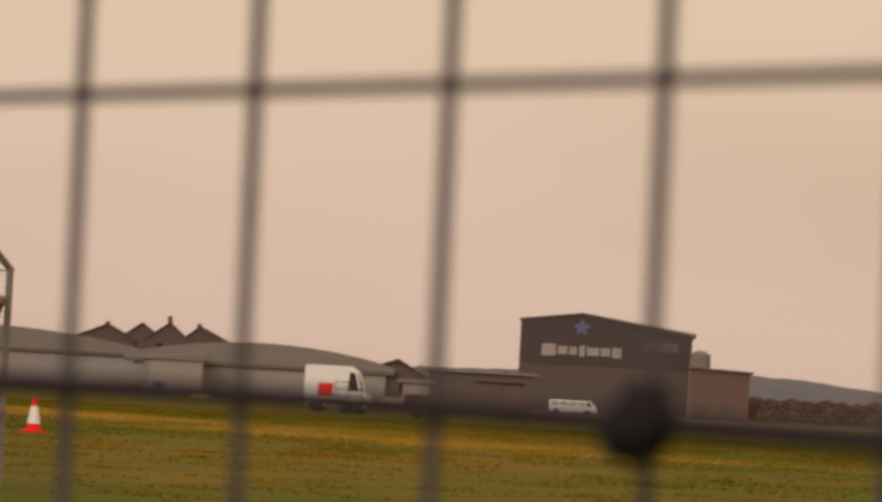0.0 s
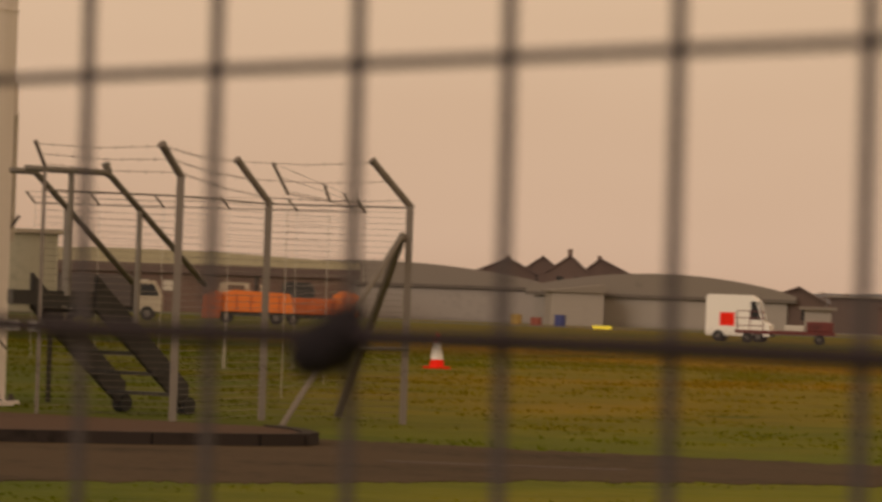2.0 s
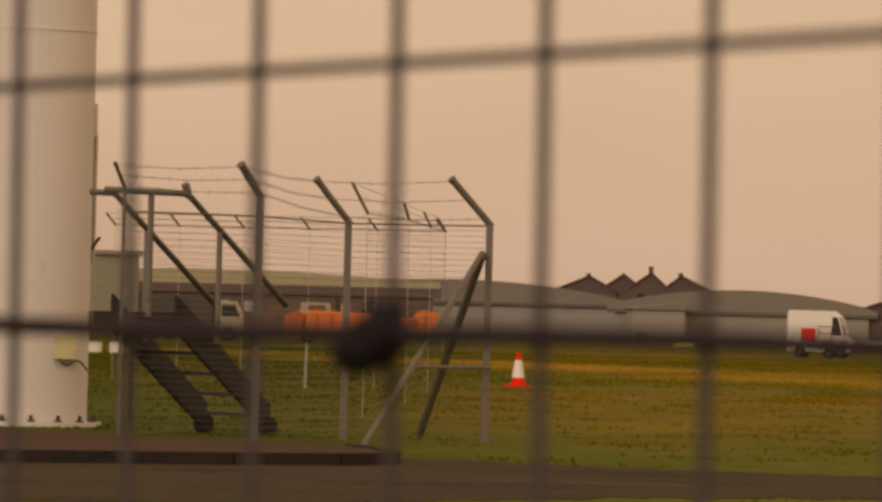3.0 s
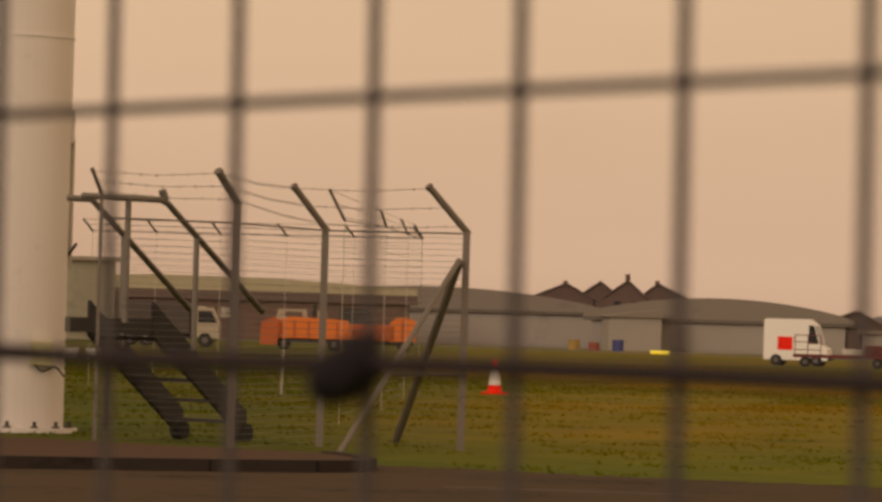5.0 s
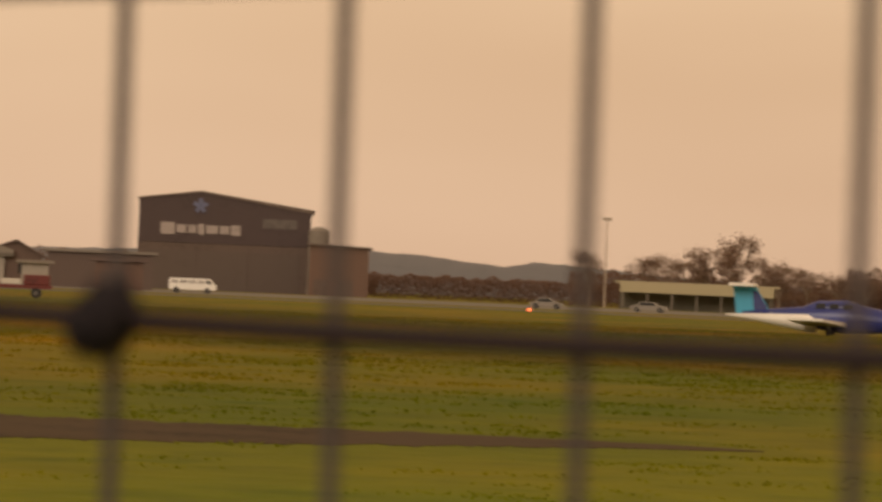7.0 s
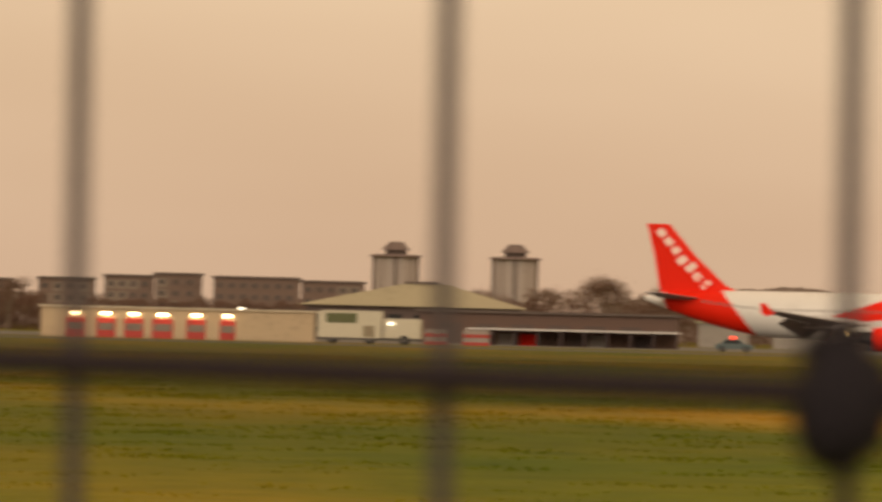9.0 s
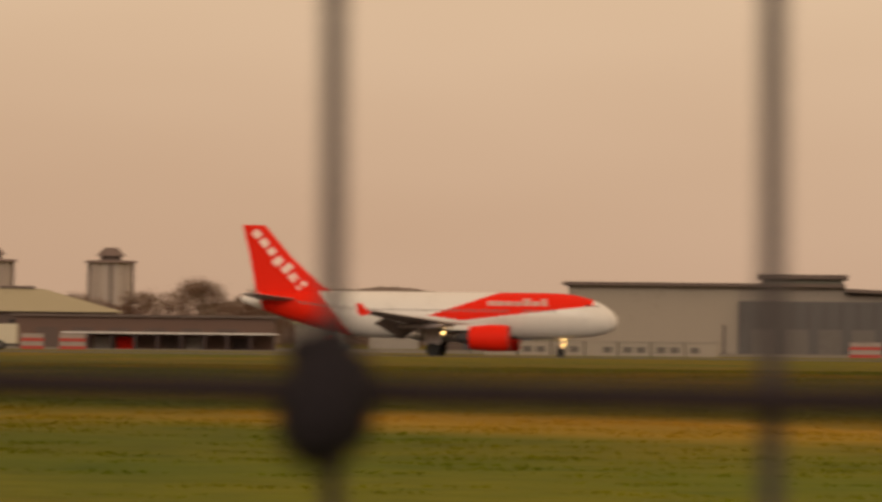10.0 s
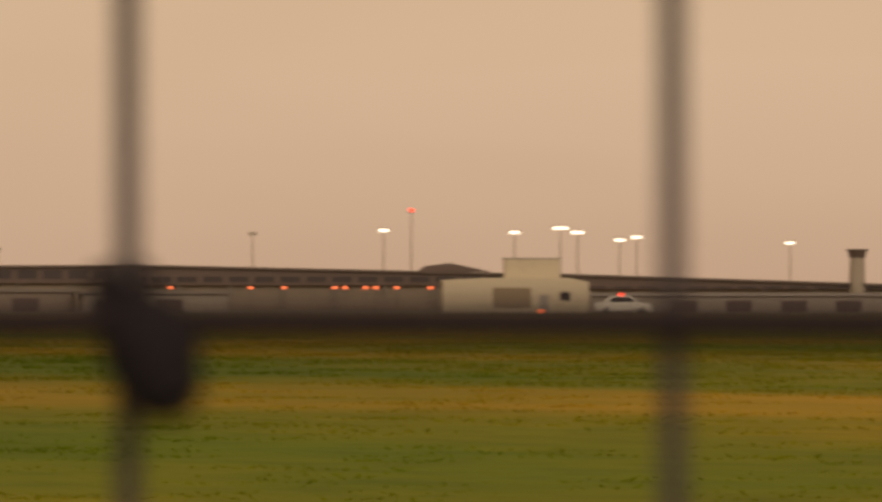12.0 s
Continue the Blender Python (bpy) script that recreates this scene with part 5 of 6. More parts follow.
def tree(b, d, h, spread, seed, label, leaf=BARE, thick=1.0):
    """A tapered trunk, limbs and a crown of small twig clumps with gaps."""
    rnd = random.Random(seed)
    p = at(b, d)
    f = thing("tree", pose(p.x, p.y, 0, 0, 0, rnd.uniform(0, 360)), label, "tree")
    tb = tube((0, 0, -0.1), (rnd.gauss(0, 0.1), 0, h * 0.55), h * 0.028, h * 0.012, seg=8)
    tips = []
    for k in range(9):
        a, z0 = rnd.uniform(0, 6.28), h * rnd.uniform(0.22, 0.5)
        e = Vector((math.cos(a) * spread * rnd.uniform(0.4, 0.9), math.sin(a) * spread * rnd.uniform(0.4, 0.9), h * rnd.uniform(0.55, 0.93)))
        tube((0, 0, z0), e, h * 0.010, h * 0.003, seg=5, bm=tb)
        tips.append(e)
    part("trunk", tb, BARK, f)
    verts, faces = [], []
    clumps = tips + [Vector((rnd.gauss(0, 0.38) * spread, rnd.gauss(0, 0.38) * spread, h * rnd.uniform(0.35, 0.95))) for _ in range(16)]
    for c in clumps:
        r = spread * rnd.uniform(0.22, 0.42)
        for _ in range(int(105 * thick)):
            o = c + Vector((rnd.gauss(0, 0.5) * r, rnd.gauss(0, 0.5) * r, rnd.gauss(0, 0.42) * r))
            if o.z < h * 0.15:
                continue
            s = h * rnd.uniform(0.007, 0.019)
            u = Vector((rnd.gauss(0, 1), rnd.gauss(0, 1), rnd.gauss(0, 1))).normalized()
            v = u.cross(Vector((rnd.gauss(0, 1), rnd.gauss(0, 1), 1))).normalized()
            k = len(verts)
            verts += [o - u * s - v * s * 0.5, o + u * s - v * s * 0.4, o + v * s]
            faces.append((k, k + 1, k + 2))
    me = bpy.data.meshes.new("crown")
    me.from_pydata([tuple(v) for v in verts], [], faces)
    me.materials.append(leaf)
    c = new("crown", me)
    c.parent = f
    return f


# tall trees by the far fence, then the thickets
BIG = "tall bare winter tree behind the airfield"
protos = [tree(48.66, 1000, up(0.74, 1000), 4.2, 1, BIG, thick=1.1), tree(49.38, 1010, up(0.49, 1010), 4.4, 2, BIG), tree(50.18, 1020, up(0.50, 1020), 4.0, 3, "bare brown tree at the end of the tree line")]
rnd = random.Random(20)
for b, el in ((49.62, 0.47), (49.1, 0.45), (48.35, 0.52), (48.95, 0.60), (48.2, 0.44), (47.9, 0.40), (47.6, 0.38), (47.3, 0.39), (46.9, 0.37), (46.5, 0.38), (46.1, 0.36), (45.7, 0.40), (45.3, 0.38), (44.9, 0.42), (44.5, 0.40), (44.1, 0.5), (43.8, 0.45)):
    src = rnd.choice(protos)
    d = rnd.uniform(980, 1060)
    p = at(b, d)
    hs = up(el, d) / up((0.74, 0.49, 0.50)[protos.index(src)], 1000)
    o = copy_thing(src, pose(p.x, p.y, 0, 0, 0, rnd.uniform(0, 360)))
    o.scale = (hs * 1.25, hs * 1.25, hs)
    o["group"] = "trees behind the airfield"
DARKTREES = ((38.25, 0.50), (38.0, 0.51), (37.75, 0.56), (37.54, 0.58), (37.43, 0.60), (37.1, 0.47), (36.87, 0.59), (36.72, 0.50), (36.5, 0.40), (39.0, 0.44), (38.75, 0.46))
for b, el in DARKTREES:
    src = rnd.choice(protos)
    d = rnd.uniform(900, 960)
    p = at(b, d)
    hs = up(el, d) / up((0.74, 0.49, 0.50)[protos.index(src)], 1000)
    o = copy_thing(src, pose(p.x, p.y, 0, 0, 0, rnd.uniform(0, 360)))
    o.scale = (hs * 1.0, hs * 1.0, hs)
    o["group"] = "trees behind the airport"


def thicket(spans, name, label, seed, n=26, leaf=SCRUB):
    """Uncounted scrub and hedges: small twigs heaped along the bearings; spans: b0, b1, d, elevation."""
    r = random.Random(seed)
    verts, faces = [], []
    for b0, b1, d, el in spans:
        length = abs(b0 - b1) * d * 0.01745
        for _ in range(int(length * n)):
            b = r.uniform(b0, b1)
            top = up(el, d) * (0.72 + 0.38 * (0.5 + 0.5 * noise.noise(Vector((b * 8, d * 0.1, seed)))))
            o = at(b, d + r.uniform(-5, 5), top * r.random() ** 0.75)
            s = r.uniform(0.09, 0.26)
            u = Vector((r.gauss(0, 1), r.gauss(0, 1), r.gauss(0, 1))).normalized()
            v = u.cross(Vector((r.gauss(0, 1), r.gauss(0, 1), 1))).normalized()
            k = len(verts)
            verts += [o - u * s - v * s * 0.6, o + u * s - v * s * 0.5, o + v * s]
            faces.append((k, k + 1, k + 2))
    me = bpy.data.meshes.new(name)
    me.from_pydata([tuple(v) for v in verts], [], faces)
    me.materials.append(leaf)
    return tagged(new(name, me), label, "scrub", kind="stuff")


thicket([(53.0, 47.2, 1100, 0.20), (50.4, 47.0, 1060, 0.32), (47.6, 43.4, 1070, 0.37), (47.6, 43.4, 1060, 0.30), (47.5, 45.0, 1050, 0.47), (44.4, 39.9, 1330, 0.36), (43.0, 40.0, 1280, 0.30), (54.9, 52.4, 1300, 0.16)], "scrub", "brown winter scrub behind the airfield", 2, 340)
thicket([(39.3, 36.3, 930, 0.40), (36.6, 33.6, 1000, 0.20), (34.0, 33.6, 1000, 0.30)], "scrub", "dark winter scrub behind the airport", 4, 230)
thicket([(56.0, 54.8, 840, 0.33)], "scrub", "brown scrub beside the dark hangar", 6, 90)

shed(49.86, 48.25, 950, 0.215, "long low building with a pale cream roof", mat("dark_green_wall", (0.085, 0.075, 0.055), 0.8), CREAM, depth=20, doors=0, overhang=1.0)


def cream_strip():
    m, w = site(49.86, 48.25, 944)
    f = thing("canopy_roof", m, "pale cream sloping canopy roof", "canopy")
    z0, z1 = up(0.10, 944), up(0.205, 944)
    part("roof", prism([(0, z0), (0, z1), (w, z1 - 0.2), (w, z0 - 0.1)], 0, 4.5), CREAM, f)
    for k in range(7):
        part("post", tube((0.5 + k * (w - 1) / 6, 0.4, 0), (0.5 + k * (w - 1) / 6, 0.4, z0), 0.15), GREYROOF, f)


cream_strip()


def flats(b0, b1, el, label, seed, d=1300):
    m, w = site(b0, b1, d)
    f = thing("flats", m, label, "flats", "blocks of flats behind the airport")
    z = up(el, d)
    # render lightened to imitate the haze in front of the flats
    part("wall", box(0, w, 0, 11, 0, z - 0.5), mat("brown_render", (0.160, 0.110, 0.090), 0.9, 0, 0.15, 0.15), f)
    part("roof", prism([(-0.5, z - 0.5), (-0.5, z - 0.1), (0.8, z), (w - 0.8, z), (w + 0.5, z - 0.1), (w + 0.5, z - 0.5)], -0.5, 11.5), DARKROOF, f)
    r = random.Random(seed)
    pale = mat("pale_panel", (0.21, 0.165, 0.135), 0.8, 0, 0.15, 0.2)
    n = max(2, int(w / 2.9))
    for k in range(n):
        x = 0.6 + k * (w - 1.2) / n
        for j in range(4):
            zz = z - 2.6 - j * 2.7
            if r.random() < 0.3:
                part("panel", box(x - 0.2, x + 2.3, -0.07, 0.0, zz - 0.9, zz + 1.3), pale, f)
            part("window", box(x + 0.3, x + 1.6, -0.13, 0.0, zz - 0.2, zz + 0.95), mat("flat_window", (0.07, 0.055, 0.05), 0.25), f)


for i, (b0, b1, el) in enumerate(((43.49, 42.90, 0.495), (42.80, 42.28, 0.535), (42.27, 41.78, 0.565), (41.66, 40.76, 0.545), (40.74, 40.08, 0.52), (44.30, 43.75, 0.47))):
    flats(b0, b1, el, "brown block of flats with a dark flat roof", 30 + i)


def fire_station():
    """Low cream building, red doors each under a lit lamp."""
    d = 575
    m, w = site(43.45, 40.60, d, 40)
    f = thing("fire_station", m, "low cream building with red doors under lit lamps", "fire station")
    z = up(0.20, d)
    part("wall", box(0, w, 0, 12, 0, z - 0.2), CREAMWALL, f)
    part("roof", box(-0.3, w + 0.3, -0.3, 12.3, z - 0.19, z), mat("pale_roof_edge", (0.48, 0.42, 0.33), 0.7), f)
    glass = mat("grey_door_glass", (0.16, 0.12, 0.10), 0.3)
    for b, half in ((43.09, 0.10), (42.77, 0.10), (42.48, 0.10), (42.18, 0.11), (41.83, 0.10), (41.50, 0.08)):
        x = w * (43.45 - b) / 2.85
        hw = half * w / 2.85
        door = part("door", box(x - hw, x + hw, -0.10, 0.0, 0, 2.05), mat("dull_red_door", (0.40, 0.025, 0.015), 0.5, 0, 0.15, 1), f, "red folding door")
        part("door_glass", box(x - hw * 0.82, x + hw * 0.82, -0.15, -0.1, 0.75, 1.5), glass, door)
        part("lamp", box(x - hw * 0.5, x + hw * 0.5, -0.42, -0.22, 2.40, 2.60, bev=0.04), LAMP_S, f, "lit warm strip lamp")
        part("lamp_hood", box(x - hw * 0.8, x + hw * 0.8, -0.45, 0.0, 2.63, 2.70), CREAMWALL, f)
    part("roof_lamp", box(w * 0.72, w * 0.745, 1.0, 1.3, z, z + 0.16), LAMP_C, f)


fire_station()


def white_truck(b0, b1, d, turn, label, window=True):
    m, w = site(b0, b1, d, turn)
    f = thing("airport_truck", m, label, "truck")
    h = up(0.215, d)
    part("body", prism([(0, 0.6), (0, h * 0.94), (w * 0.05, h), (w * 0.62, h), (w * 0.62, 0.6)], 0, 2.4), mat("cream_truck", (0.52, 0.48, 0.38), 0.5, 0, 0.06, 0.5), f)
    part("rear_body", box(w * 0.64, w, 0.1, 2.3, 0.6, h * 0.78, bev=0.08), mat("cream_truck", (0.52, 0.48, 0.38)), f)
    if window:
        part("side_window", box(w * 0.08, w * 0.38, -0.03, 0.05, h * 0.62, h * 0.92, bev=0.02), mat("green_glass", (0.09, 0.10, 0.05), 0.15), f)
    part("door", box(w * 0.44, w * 0.55, -0.03, 0.03, 0.7, h * 0.55), mat("tan_door", (0.22, 0.18, 0.12), 0.6), f)
    part("lamp", box(w * 0.68, w * 0.74, -0.08, 0.02, h * 0.60, h * 0.66), LAMP_C, f, "lit lamp")
    part("sill", box(0, w, 0.1, 2.3, 0.42, 0.62), STAIR, f)
    wheel_set(f, (w * 0.14, w * 0.5, w * 0.84), 0.15, 2.25, 0.48)


white_truck(40.56, 39.48, 552, 36, "cream airport truck with a dark side window")


def site_container():
    """White site container with ribbed walls and double doors."""
    m, w = site(46.57, 45.84, 560, 42)
    f = thing("site_container", m, "white ribbed site container standing before the scrub", "container")
    z = up(0.155, 560)
    dull = mat("dull_container_white", (0.44, 0.39, 0.34), 0.6, 0, 0.1, 0.6)
    part("body", box(0, w, 0, 2.4, 0.12, z - 0.12, bev=0.04), dull, f)
    part("roof", box(-0.06, w + 0.06, -0.06, 2.46, z - 0.12, z, bev=0.03), GREYROOF, f)
    for k in range(14):
        part("rib", box(0.25 + k * (w - 0.6) / 13, 0.37 + k * (w - 0.6) / 13, -0.05, 0.0, 0.2, z - 0.2), dull, f)
    part("skid", box(0, w, 0.1, 2.3, 0.0, 0.12), STAIR, f)


site_container()


def hall():
    """Wide hall with a pale hipped roof over a dark wall."""
    d = 820
    m, w = site(40.72, 38.42, d)
    f = thing("hall", m, "wide hall with a pale hipped roof", "hall")
    ze, za = up(0.27, d), up(0.52, d)
    b = bmesh.new()
    v = [b.verts.new(p) for p in ((-0.8, -0.8, ze), (w + 0.8, -0.8, ze), (w + 0.8, 22, ze), (-0.8, 22, ze), (w * 0.47, 9, za), (w * 0.66, 9, za - 0.1))]
    for k in ((0, 1, 5, 4), (1, 2, 5), (2, 3, 4, 5), (3, 0, 4), (3, 2, 1, 0)):
        b.faces.new([v[i] for i in k])
    part("roof", b, CREAM, f)
    part("ridge_vent", box(w * 0.46, w * 0.62, 8.6, 9.4, za - 0.1, za + 0.3), DARKROOF, f)
    part("wall", box(0.4, w - 0.4, 0.4, 21, 0, ze - 0.02), CLAD_LOW, f)
    for k in range(8):
        part("window", box(1 + k * w / 8.4, 3 + k * w / 8.4, 0.32, 0.42, 1.0, ze - 1.2), GLASS, f)


hall()


# roof tone paled towards the sky: distance haze held in the colour
TOWER_ROOF = mat("weathered_tower_roof", (0.150, 0.110, 0.100), 0.85, 0, 0.15, 0.3)


def water_tower(b, label):
    """Eight-sided tower with a wide dark roof plate and a small cap."""
    d = 1250
    p = at(b, d)
    f = thing("tower", pose(p.x, p.y, 0, 0, 0, b + 22.5), label, "tower", "pair of towers")
    zt, zp = up(0.945, d), up(0.785, d)
    # concrete lightened likewise, with the haze in its colour
    grey = mat("tower_concrete", (0.37, 0.315, 0.29), 0.8, 0, 0.12, 0.15)
    part("shaft", tube((0, 0, 0), (0, 0, zp), 5.1, seg=8), grey, f)
    for k in range(8):
        a = radians(45 * k + 22.5)
        part("rib", box(-0.35, 0.35, -0.3, 0.3, 0, zp), CLAD_LOW if k % 2 else grey, f, m=pose(4.95 * math.cos(a), 4.95 * math.sin(a), 0, 0, 0, 45 * k + 22.5))
    part("roof_plate", tube((0, 0, zp), (0, 0, zp + 0.55), 6.5, 6.0, seg=8), TOWER_ROOF, f)
    part("neck", tube((0, 0, zp + 0.5), (0, 0, zp + 1.7), 2.6, seg=8), CLAD_LOW, f)
    part("cap", tube((0, 0, zp + 1.6), (0, 0, zt), 3.6, 1.6, seg=8), TOWER_ROOF, f)


water_tower(39.76, "grey eight-sided concrete tower with a dark roof plate")
water_tower(38.51, "grey eight-sided concrete tower with a dark roof plate")


def barrier_stack(b0, b1, d, label):
    m, w = site(b0, b1, d, 36)
    f = thing("road_barrier", m, label, "barrier", "red and white barriers")
    for j in range(2):
        part("block", prism([(0, 0.02 + j * 0.85), (0.05, 0.36 + j * 0.85), (w - 0.05, 0.36 + j * 0.85), (w, 0.02 + j * 0.85)], 0, 0.6), mat("dull_red_plastic", (0.34, 0.035, 0.024), 0.6, 0, 0.2, 1), f)
        part("block", prism([(0.05, 0.37 + j * 0.85), (0.08, 0.84 + j * 0.85), (w - 0.08, 0.84 + j * 0.85), (w - 0.05, 0.37 + j * 0.85)], 0.06, 0.54), mat("dull_white_plastic", (0.26, 0.215, 0.19), 0.6), f)


barrier_stack(39.44, 39.20, 590, "stack of red and white plastic barriers")
barrier_stack(39.04, 38.76, 590, "stack of red and white plastic barriers")
barrier_stack(30.78, 30.45, 600, "stack of red and white plastic barriers")
barrier_stack(30.2, 29.7, 600, "stack of red and white plastic barriers")
shed(39.50, 36.80, 720, 0.25, "long dark brown store behind the canopy", BRICK, DARKROOF, turn=36, depth=20, doors=6, name="store", cat="store")


def open_canopy():
    m, w = site(38.98, 36.80, 650, 36)
    f = thing("open_canopy", m, "long white-edged canopy over dark brown bays", "canopy")
    z = up(0.065, 650)
    part("roof", box(-0.3, w + 0.3, -0.4, 7, z - 0.16, z), WHITE, f)
    part("back_wall", box(0, w, 6, 6.3, 0, z - 0.17), BRICK, f)
    for k in range(10):
        part("post", box(k * w / 9 - 0.12, k * w / 9 + 0.12, -0.2, 0.05, 0, z - 0.17), CLAD_DARK, f)
    for k, c in ((1, WHITE), (2, RED), (4, CLAD_LOW), (5, WHITE), (7, CLAD_DARK)):
        part("bay_door", box(k * w / 9 + 0.4, (k + 1) * w / 9 - 0.4, 5.8, 5.98, 0, z - 0.6), c if c is not WHITE else GREYWALL, f)


open_canopy()
shed(36.58, 36.05, 900, 0.195, "pale cabin beside the wooded hill", GREYWALL, CREAM, name="cabin")
shed(35.80, 35.28, 900, 0.175, "pale cabin with a flat roof", GREYWALL, CREAM, name="cabin")
shed(35.10, 34.10, 860, 0.235, "dark navy clad shed", NAVY, NAVY, depth=18, doors=2)
shed(34.13, 33.70, 880, 0.22, "pale green store between the sheds", mat("sage_wall", (0.20, 0.18, 0.12), 0.8), CREAM)


def cabin_row():
    """A row of low white cabins with dark windows."""
    rnd_ = random.Random(8)
    edges = np.linspace(34.6, 32.15, 8)
    for k in range(7):
        d = 560
        m, w = site(edges[k] - 0.01, edges[k + 1] + 0.01, d, RW)
        f = thing("low_cabin", m, "low white cabin with small dark windows", "cabin", "row of low white cabins")
        z = up(0.025, d)
        part("wall", box(0, w, 0, 3, 0.0, z - 0.08), mat("dull_white_wall", (0.30, 0.265, 0.23), 0.7, 0, 0.10, 0.5), f)
        part("roof", box(-0.04, w + 0.04, -0.1, 3.1, z - 0.07, z), GREYWALL, f)
        for j in range(2):
            if rnd_.random() < 0.75:
                x = w * (0.15 + 0.42 * j)
                part("window", box(x, x + 0.9, -0.04, 0.02, 0.35, 0.95), mat("dim_window", (0.085, 0.072, 0.065), 0.3), f)


cabin_row()


def cargo_shed():
    """Large pale shed with a dark roof line, a raised bay and a dark glazed half."""
    d = 800
    m, w = site(33.72, 29.50, d, RW + 1)
    f = thing("cargo_shed", m, "large taupe cargo shed with a dark overhanging roof", "cargo shed")
    sx = w / (33.72 - 29.50)

    def x_at(b):
        return (33.72 - b) * sx

    z = up(0.645, d)
    part("wall", box(0, x_at(31.94), 0, 40, 0, z - 0.5), TAUPE, f)
    part("dark_wall", box(x_at(31.94), w - 0.5, -1.2, 40, 0, up(0.46, d)), mat("dark_glazing", (0.060, 0.052, 0.050), 0.35, 0.1, 0.15, 0.2), f, "dark glazed bay")
    part("clerestory", box(x_at(31.94) + 0.01, x_at(30.83), 0, 38, up(0.46, d), z - 0.51), mat("grey_clerestory", (0.22, 0.19, 0.165), 0.7), f)
    part("clerestory", box(x_at(30.83) + 0.01, w - 2, 0, 38, up(0.46, d), up(0.53, d)), mat("grey_clerestory", (0.22, 0.19, 0.165)), f)
    part("roof", box(-0.8, x_at(30.83), -1.5, 41, z - 0.5, z), DARKROOF, f)
    part("end_roof", prism([(x_at(30.83), up(0.56, d)), (x_at(30.83), up(0.60, d)), (w + 1, up(0.54, d)), (w + 1, up(0.51, d))], -2.2, 41), DARKROOF, f)
    part("raised_bay", box(x_at(31.70), x_at(30.85), 3, 20, z, up(0.70, d)), mat("green_grey_bay", (0.11, 0.105, 0.085), 0.7), f)
    part("bay_roof", box(x_at(31.75), x_at(30.80), 2, 21, up(0.70, d), up(0.745, d)), DARKROOF, f)
    for k in range(9):
        x = x_at(33.6) + k * (x_at(32.0) - x_at(33.6)) / 9
        part("wall_panel", box(x, x + 2.44, -0.03, 0.0, 0.4, z - 1.2), TAUPE, f)
    for k in range(6):
        x = x_at(31.8) + k * (w - x_at(31.8) - 3) / 6
        part("bay_door", box(x, x + 3.4, -1.32, -1.2, 0, 3.6), mat("bay_grey", (0.10, 0.088, 0.08), 0.6), f)
    for k in range(14):
        x = x_at(31.9) + k * (w - x_at(31.9)) / 14
        part("mullion", box(x, x + 0.14, -1.36, -1.2, 3.8, up(0.44, d)), CLAD_DARK, f)
    part("down_pipe", box(x_at(32.1), x_at(32.1) + 0.3, -0.3, -0.05, 0, 4.2), CLAD_DARK, f)


cargo_shed()


def pier(b0, b1, d, el0, el1, bottom, label):
    """A raised dark passenger pier on a pale ground floor with lit lamps."""
    m, w = site(b0, b1, d)
    f = thing("passenger_pier", m, label, "terminal pier", "passenger piers")
    z0, z1, zb = up(el0, d), up(el1, d), up(bottom, d)
    part("upper_floor", prism([(0, zb), (0, z0 - 0.4), (w, z1 - 0.4), (w, zb)], -0.6, 14), PIER, f)
    part("roof", prism([(-0.5, z0 - 0.4), (-0.5, z0), (w + 0.5, z1), (w + 0.5, z1 - 0.4)], -1.2, 14.5), DARKROOF, f)
    part("ground_floor", box(0, w, 0.6, 13, 0, zb), mat("shaded_grey_wall", (0.23, 0.185, 0.145), 0.8, 0, 0.15, 0.2), f)
    n = int(w / 4)
    for k in range(n):
        x = 0.5 + k * w / n
        part("window", box(x, x + w / n - 1.0, -0.7, -0.6, zb + (z1 - zb) * 0.25, zb + (z1 - zb) * 0.7), mat("pier_glass", (0.05, 0.04, 0.042), 0.15), f)
        if k % 2 == 0:
            part("column", box(x, x + 0.35, -0.5, 0.0, 0, zb), GREYROOF, f)
    return f


pier(29.95, 24.90, 900, 0.355, 0.385, 0.19, "long dark passenger pier over a grey ground floor")
pier(25.10, 21.05, 903, 0.39, 0.30, 0.17, "long dark passenger pier over a grey ground floor")
pier(20.52, 16.6, 900, 0.295, 0.17, 0.13, "long dark passenger pier sloping away")


def roof_hut(b0, b1, d, el, base):
    m, w = site(b0, b1, d)
    f = thing("roof_plant", m, "low dark gabled plant room on the pier roof", "plant room")
    z0, z1 = up(base, d), up(el, d)
    part("body", prism([(0, z0), (w * 0.1, z1 - 0.5), (w * 0.45, z1), (w, z0)], 2, 10), PIER, f)


roof_hut(22.02, 21.25, 900, 0.405, 0.315)
roof_hut(28.70, 28.25, 900, 0.44, 0.36)
shed(29.30, 27.5, 640, 0.145, "low taupe office building on the apron", TAUPE, GREYROOF, turn=RW, depth=10, doors=3, name="office", cat="office")
shed(27.4, 25.6, 660, 0.13, "low grey office building on the apron", mat("shaded_grey_wall", (0.23, 0.185, 0.145)), GREYROOF, turn=RW, depth=10, doors=3, name="office", cat="office")
shed(25.5, 24.0, 650, 0.11, "low pale office on the apron", TAUPE, GREYROOF, turn=RW, depth=10, doors=2, name="office", cat="office")
shed(20.2, 16.8, 680, 0.09, "long low pale building beyond the apron", TAUPE, GREYWALL, turn=20, depth=10, doors=5, name="office", cat="office")


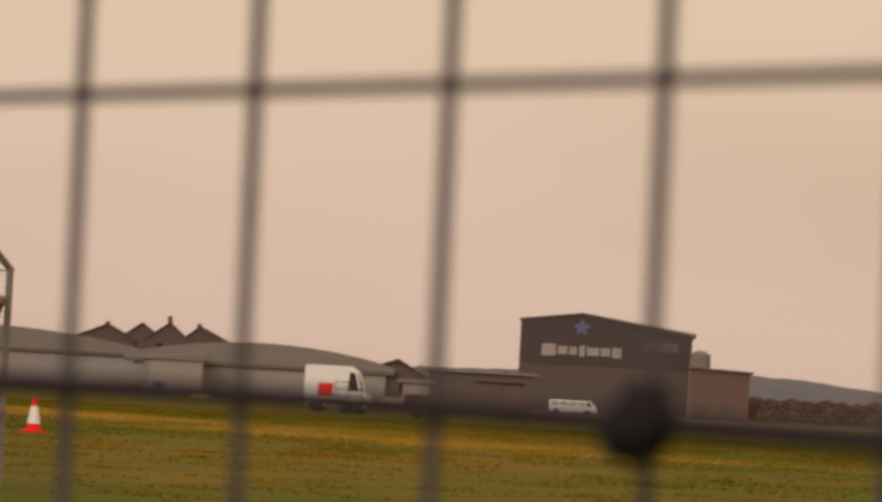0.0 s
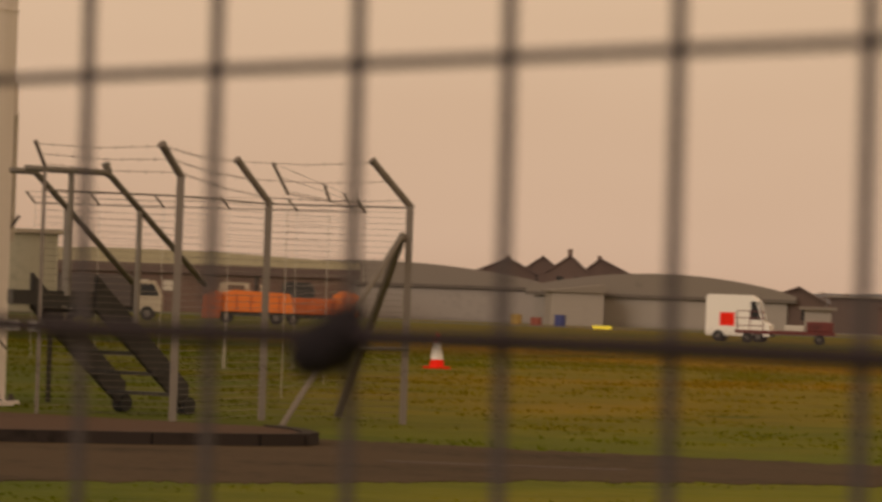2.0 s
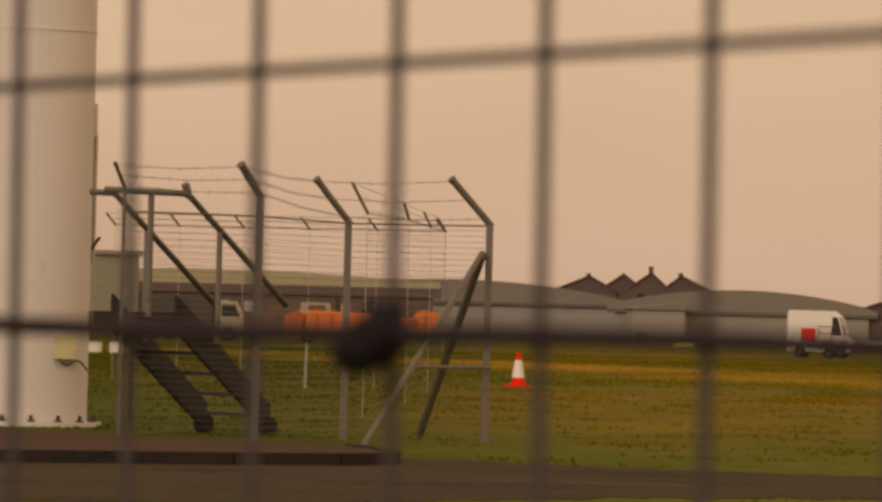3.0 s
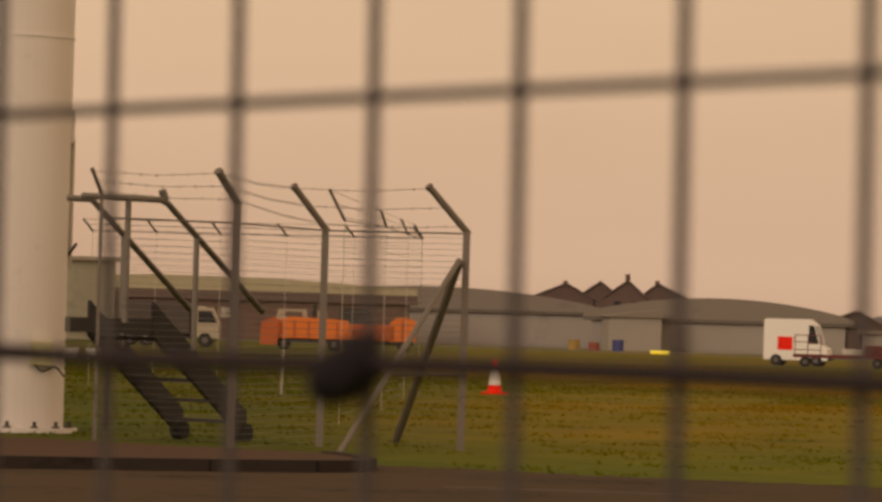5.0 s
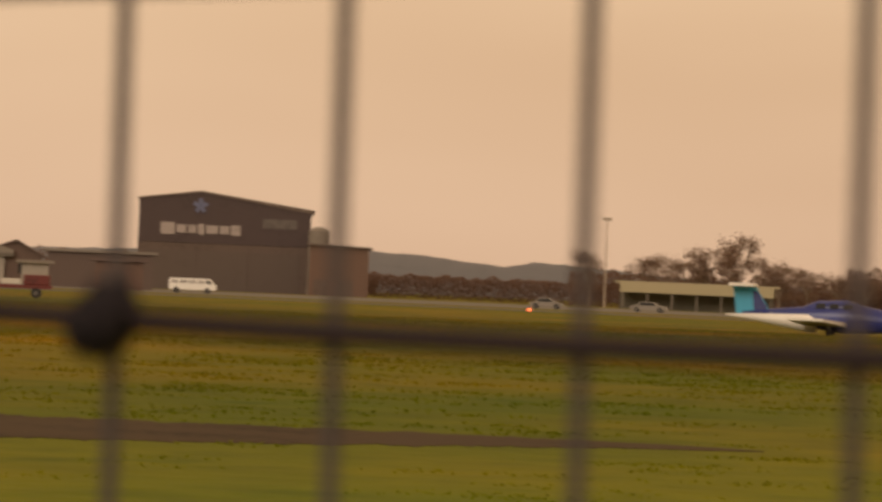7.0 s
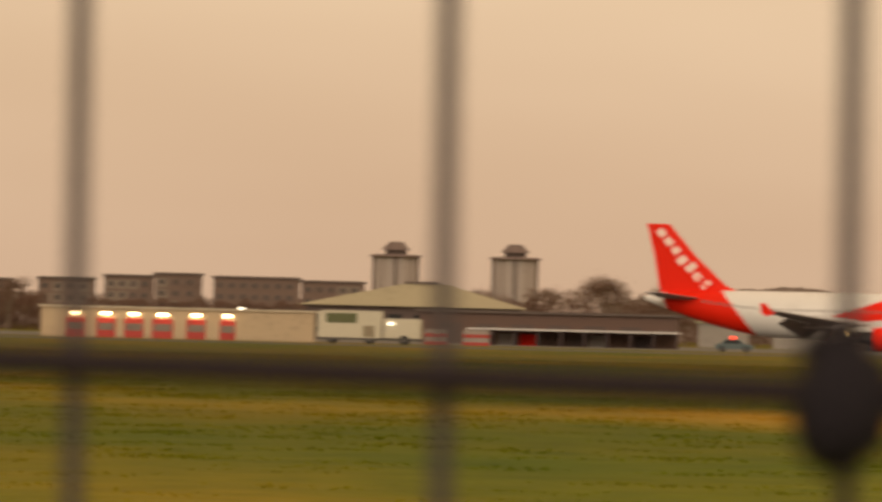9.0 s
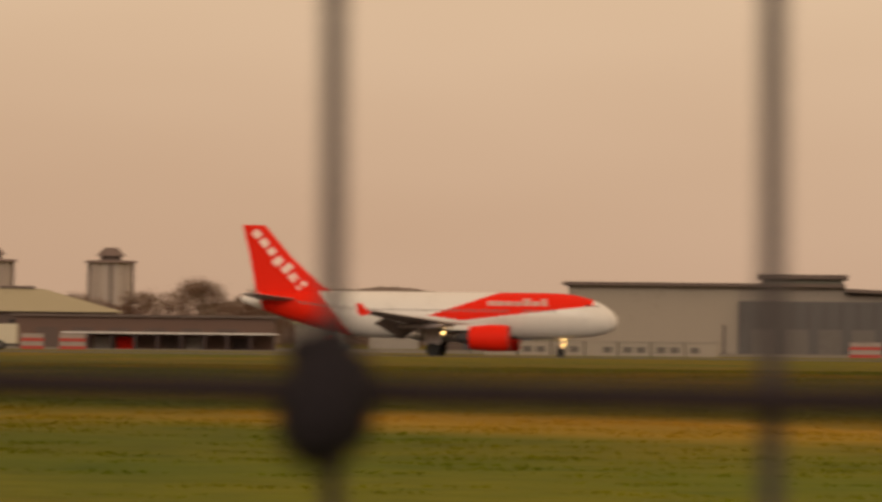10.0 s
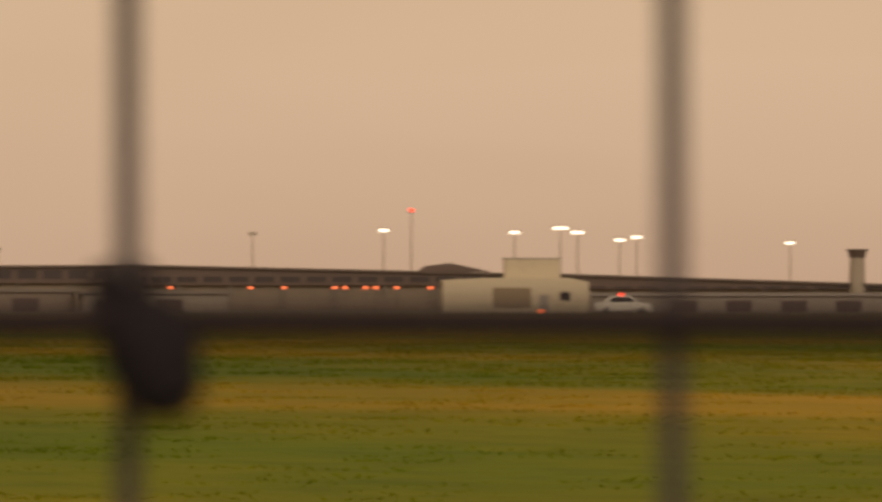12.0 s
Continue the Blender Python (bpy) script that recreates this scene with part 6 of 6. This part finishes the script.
def white_block():
    d = 640
    m, w = site(21.74, 20.22, d, 24)
    f = thing("utility_building", m, "pale cream utility building with a box on its roof", "utility building")
    z = up(0.25, d)
    cream = mat("pale_cream_wall", (0.50, 0.44, 0.33), 0.8, 0, 0.08, 0.3)
    part("wall", prism([(0, 0), (0, z - 0.25), (w * 0.3, z), (w * 0.86, z), (w, z - 0.5), (w, 0)], 0, 9), cream, f)
    part("roof_box", box(w * 0.43, w * 0.81, 2.5, 7, z, up(0.45, d)), cream, f)
    part("roof_edge", box(w * 0.42, w * 0.82, 2.4, 7.1, up(0.45, d), up(0.46, d)), GREYWALL, f)
    part("shutter", box(w * 0.34, w * 0.60, -0.08, 0.0, 0.5, 2.9), mat("tan_shutter", (0.20, 0.155, 0.10), 0.7), f)
    part("window", box(w * 0.80, w * 0.87, -0.06, 0.0, 1.4, 2.4), GLASS, f)
    part("door", box(w * 0.66, w * 0.72, -0.06, 0.0, 0, 2.1), GREYWALL, f)


white_block()


def light_mast(b, el, d, lit, label, red=False, wide=1.0):
    p = at(b, d)
    f = thing("light_mast", pose(p.x, p.y, 0, 0, 0, b), label, "light mast", "apron light masts")
    z = up(el, d)
    part("pole", tube((0, 0, 0), (0, 0, z - 0.2), 0.20, 0.11, seg=8), mat("mast_grey", (0.36, 0.30, 0.255), 0.6, 0.2), f)
    if red:
        part("lamp", tube((0, 0, z - 0.3), (0, 0, z + 0.25), 0.45, seg=10), LAMP_R, f, "lit red lamp")
        part("arm", box(-0.6, 0.6, -0.1, 0.1, z - 0.5, z - 0.38), STAIR, f)
        return
    part("head", box(-1.3 * wide, 1.3 * wide, -0.3, 0.3, z + 0.12, z + 0.3), mat("mast_grey", (0.36, 0.30, 0.255)), f)
    for k in (-1, 0, 1):
        lamp = part("floodlight", box(k * 0.85 * wide - 0.4 * wide, k * 0.85 * wide + 0.4 * wide, -0.35, -0.05, z - 0.32, z + 0.11, bev=0.05), LAMP_C if lit else mat("unlit_lamp", (0.28, 0.24, 0.20), 0.5), f, "lit floodlight" if lit else "")


LIT, UNLIT = "tall grey apron mast with lit floodlights", "tall grey apron mast with unlit floodlights"
for b, el, lit, wide in ((22.37, 0.75, 1, 1.0), (21.00, 0.73, 1, 1.0), (20.52, 0.775, 1, 1.5), (20.34, 0.73, 1, 1.3), (19.90, 0.65, 1, 1.0), (19.72, 0.68, 1, 1.1), (18.12, 0.62, 1, 0.9), (23.74, 0.71, 0, 0.8), (29.81, 0.89, 0, 0.9), (27.70, 0.90, 0, 0.9), (50.02, 0.85, 0, 0.9), (26.4, 0.55, 0, 0.6)):
    light_mast(b, el, 1000, lit, LIT if lit else UNLIT, wide=wide * 0.72)
light_mast(22.08, 0.96, 1010, True, "tall thin mast with a lit red lamp", red=True)


def small_tower():
    d = 900
    p = at(17.42, d)
    f = thing("control_tower", pose(p.x, p.y, 0, 0, 0, 17), "slim pale control tower with a dark glazed head", "control tower")
    part("shaft", tube((0, 0, 0), (0, 0, up(0.46, d)), 1.5, 1.2, seg=12), TAUPE, f)
    part("head", tube((0, 0, up(0.46, d)), (0, 0, up(0.53, d)), 1.3, 1.6, seg=12), CLAD_LOW, f)
    part("roof", tube((0, 0, up(0.53, d)), (0, 0, up(0.55, d)), 1.75, seg=12), DARKROOF, f)


small_tower()


def apron_lamp(b, el, d, material, label, size=1.0):
    p = at(b, d)
    f = thing("apron_lamp", pose(p.x, p.y, 0, 0, 0, b), label, "lamp", "small apron lamps")
    z = max(0.25, up(el, d))
    part("post", tube((0, 0, 0), (0, 0, z), 0.05, seg=6), STAIR, f)
    part("globe", rings([(-0.36 * size, 0, z, 0.12 * size, 0.08 * size), (-0.2 * size, 0, z, 0.25 * size, 0.2 * size), (0.2 * size, 0, z, 0.25 * size, 0.2 * size), (0.36 * size, 0, z, 0.12 * size, 0.08 * size)], seg=10), material, f, "lit lamp")


for b in (22.88, 22.77, 22.56, 22.45, 22.23, 21.88, 23.76, 23.41, 24.6, 25.0):
    apron_lamp(b, 0.145, 800, LAMP_O, "small lit orange-red lamp before the pier")
for b, el in ((20.72, -0.10), (28.3, -0.11)):
    apron_lamp(b, el, 520, LAMP_O, "small lit red lamp beside the runway")
apron_lamp(50.80, -0.13, 440, LAMP_O, "small lit orange lamp beside the runway", 0.5)
for b in (34.75,):
    apron_lamp(b, 0.02, 640, LAMP_R, "small lit red lamp on the apron")
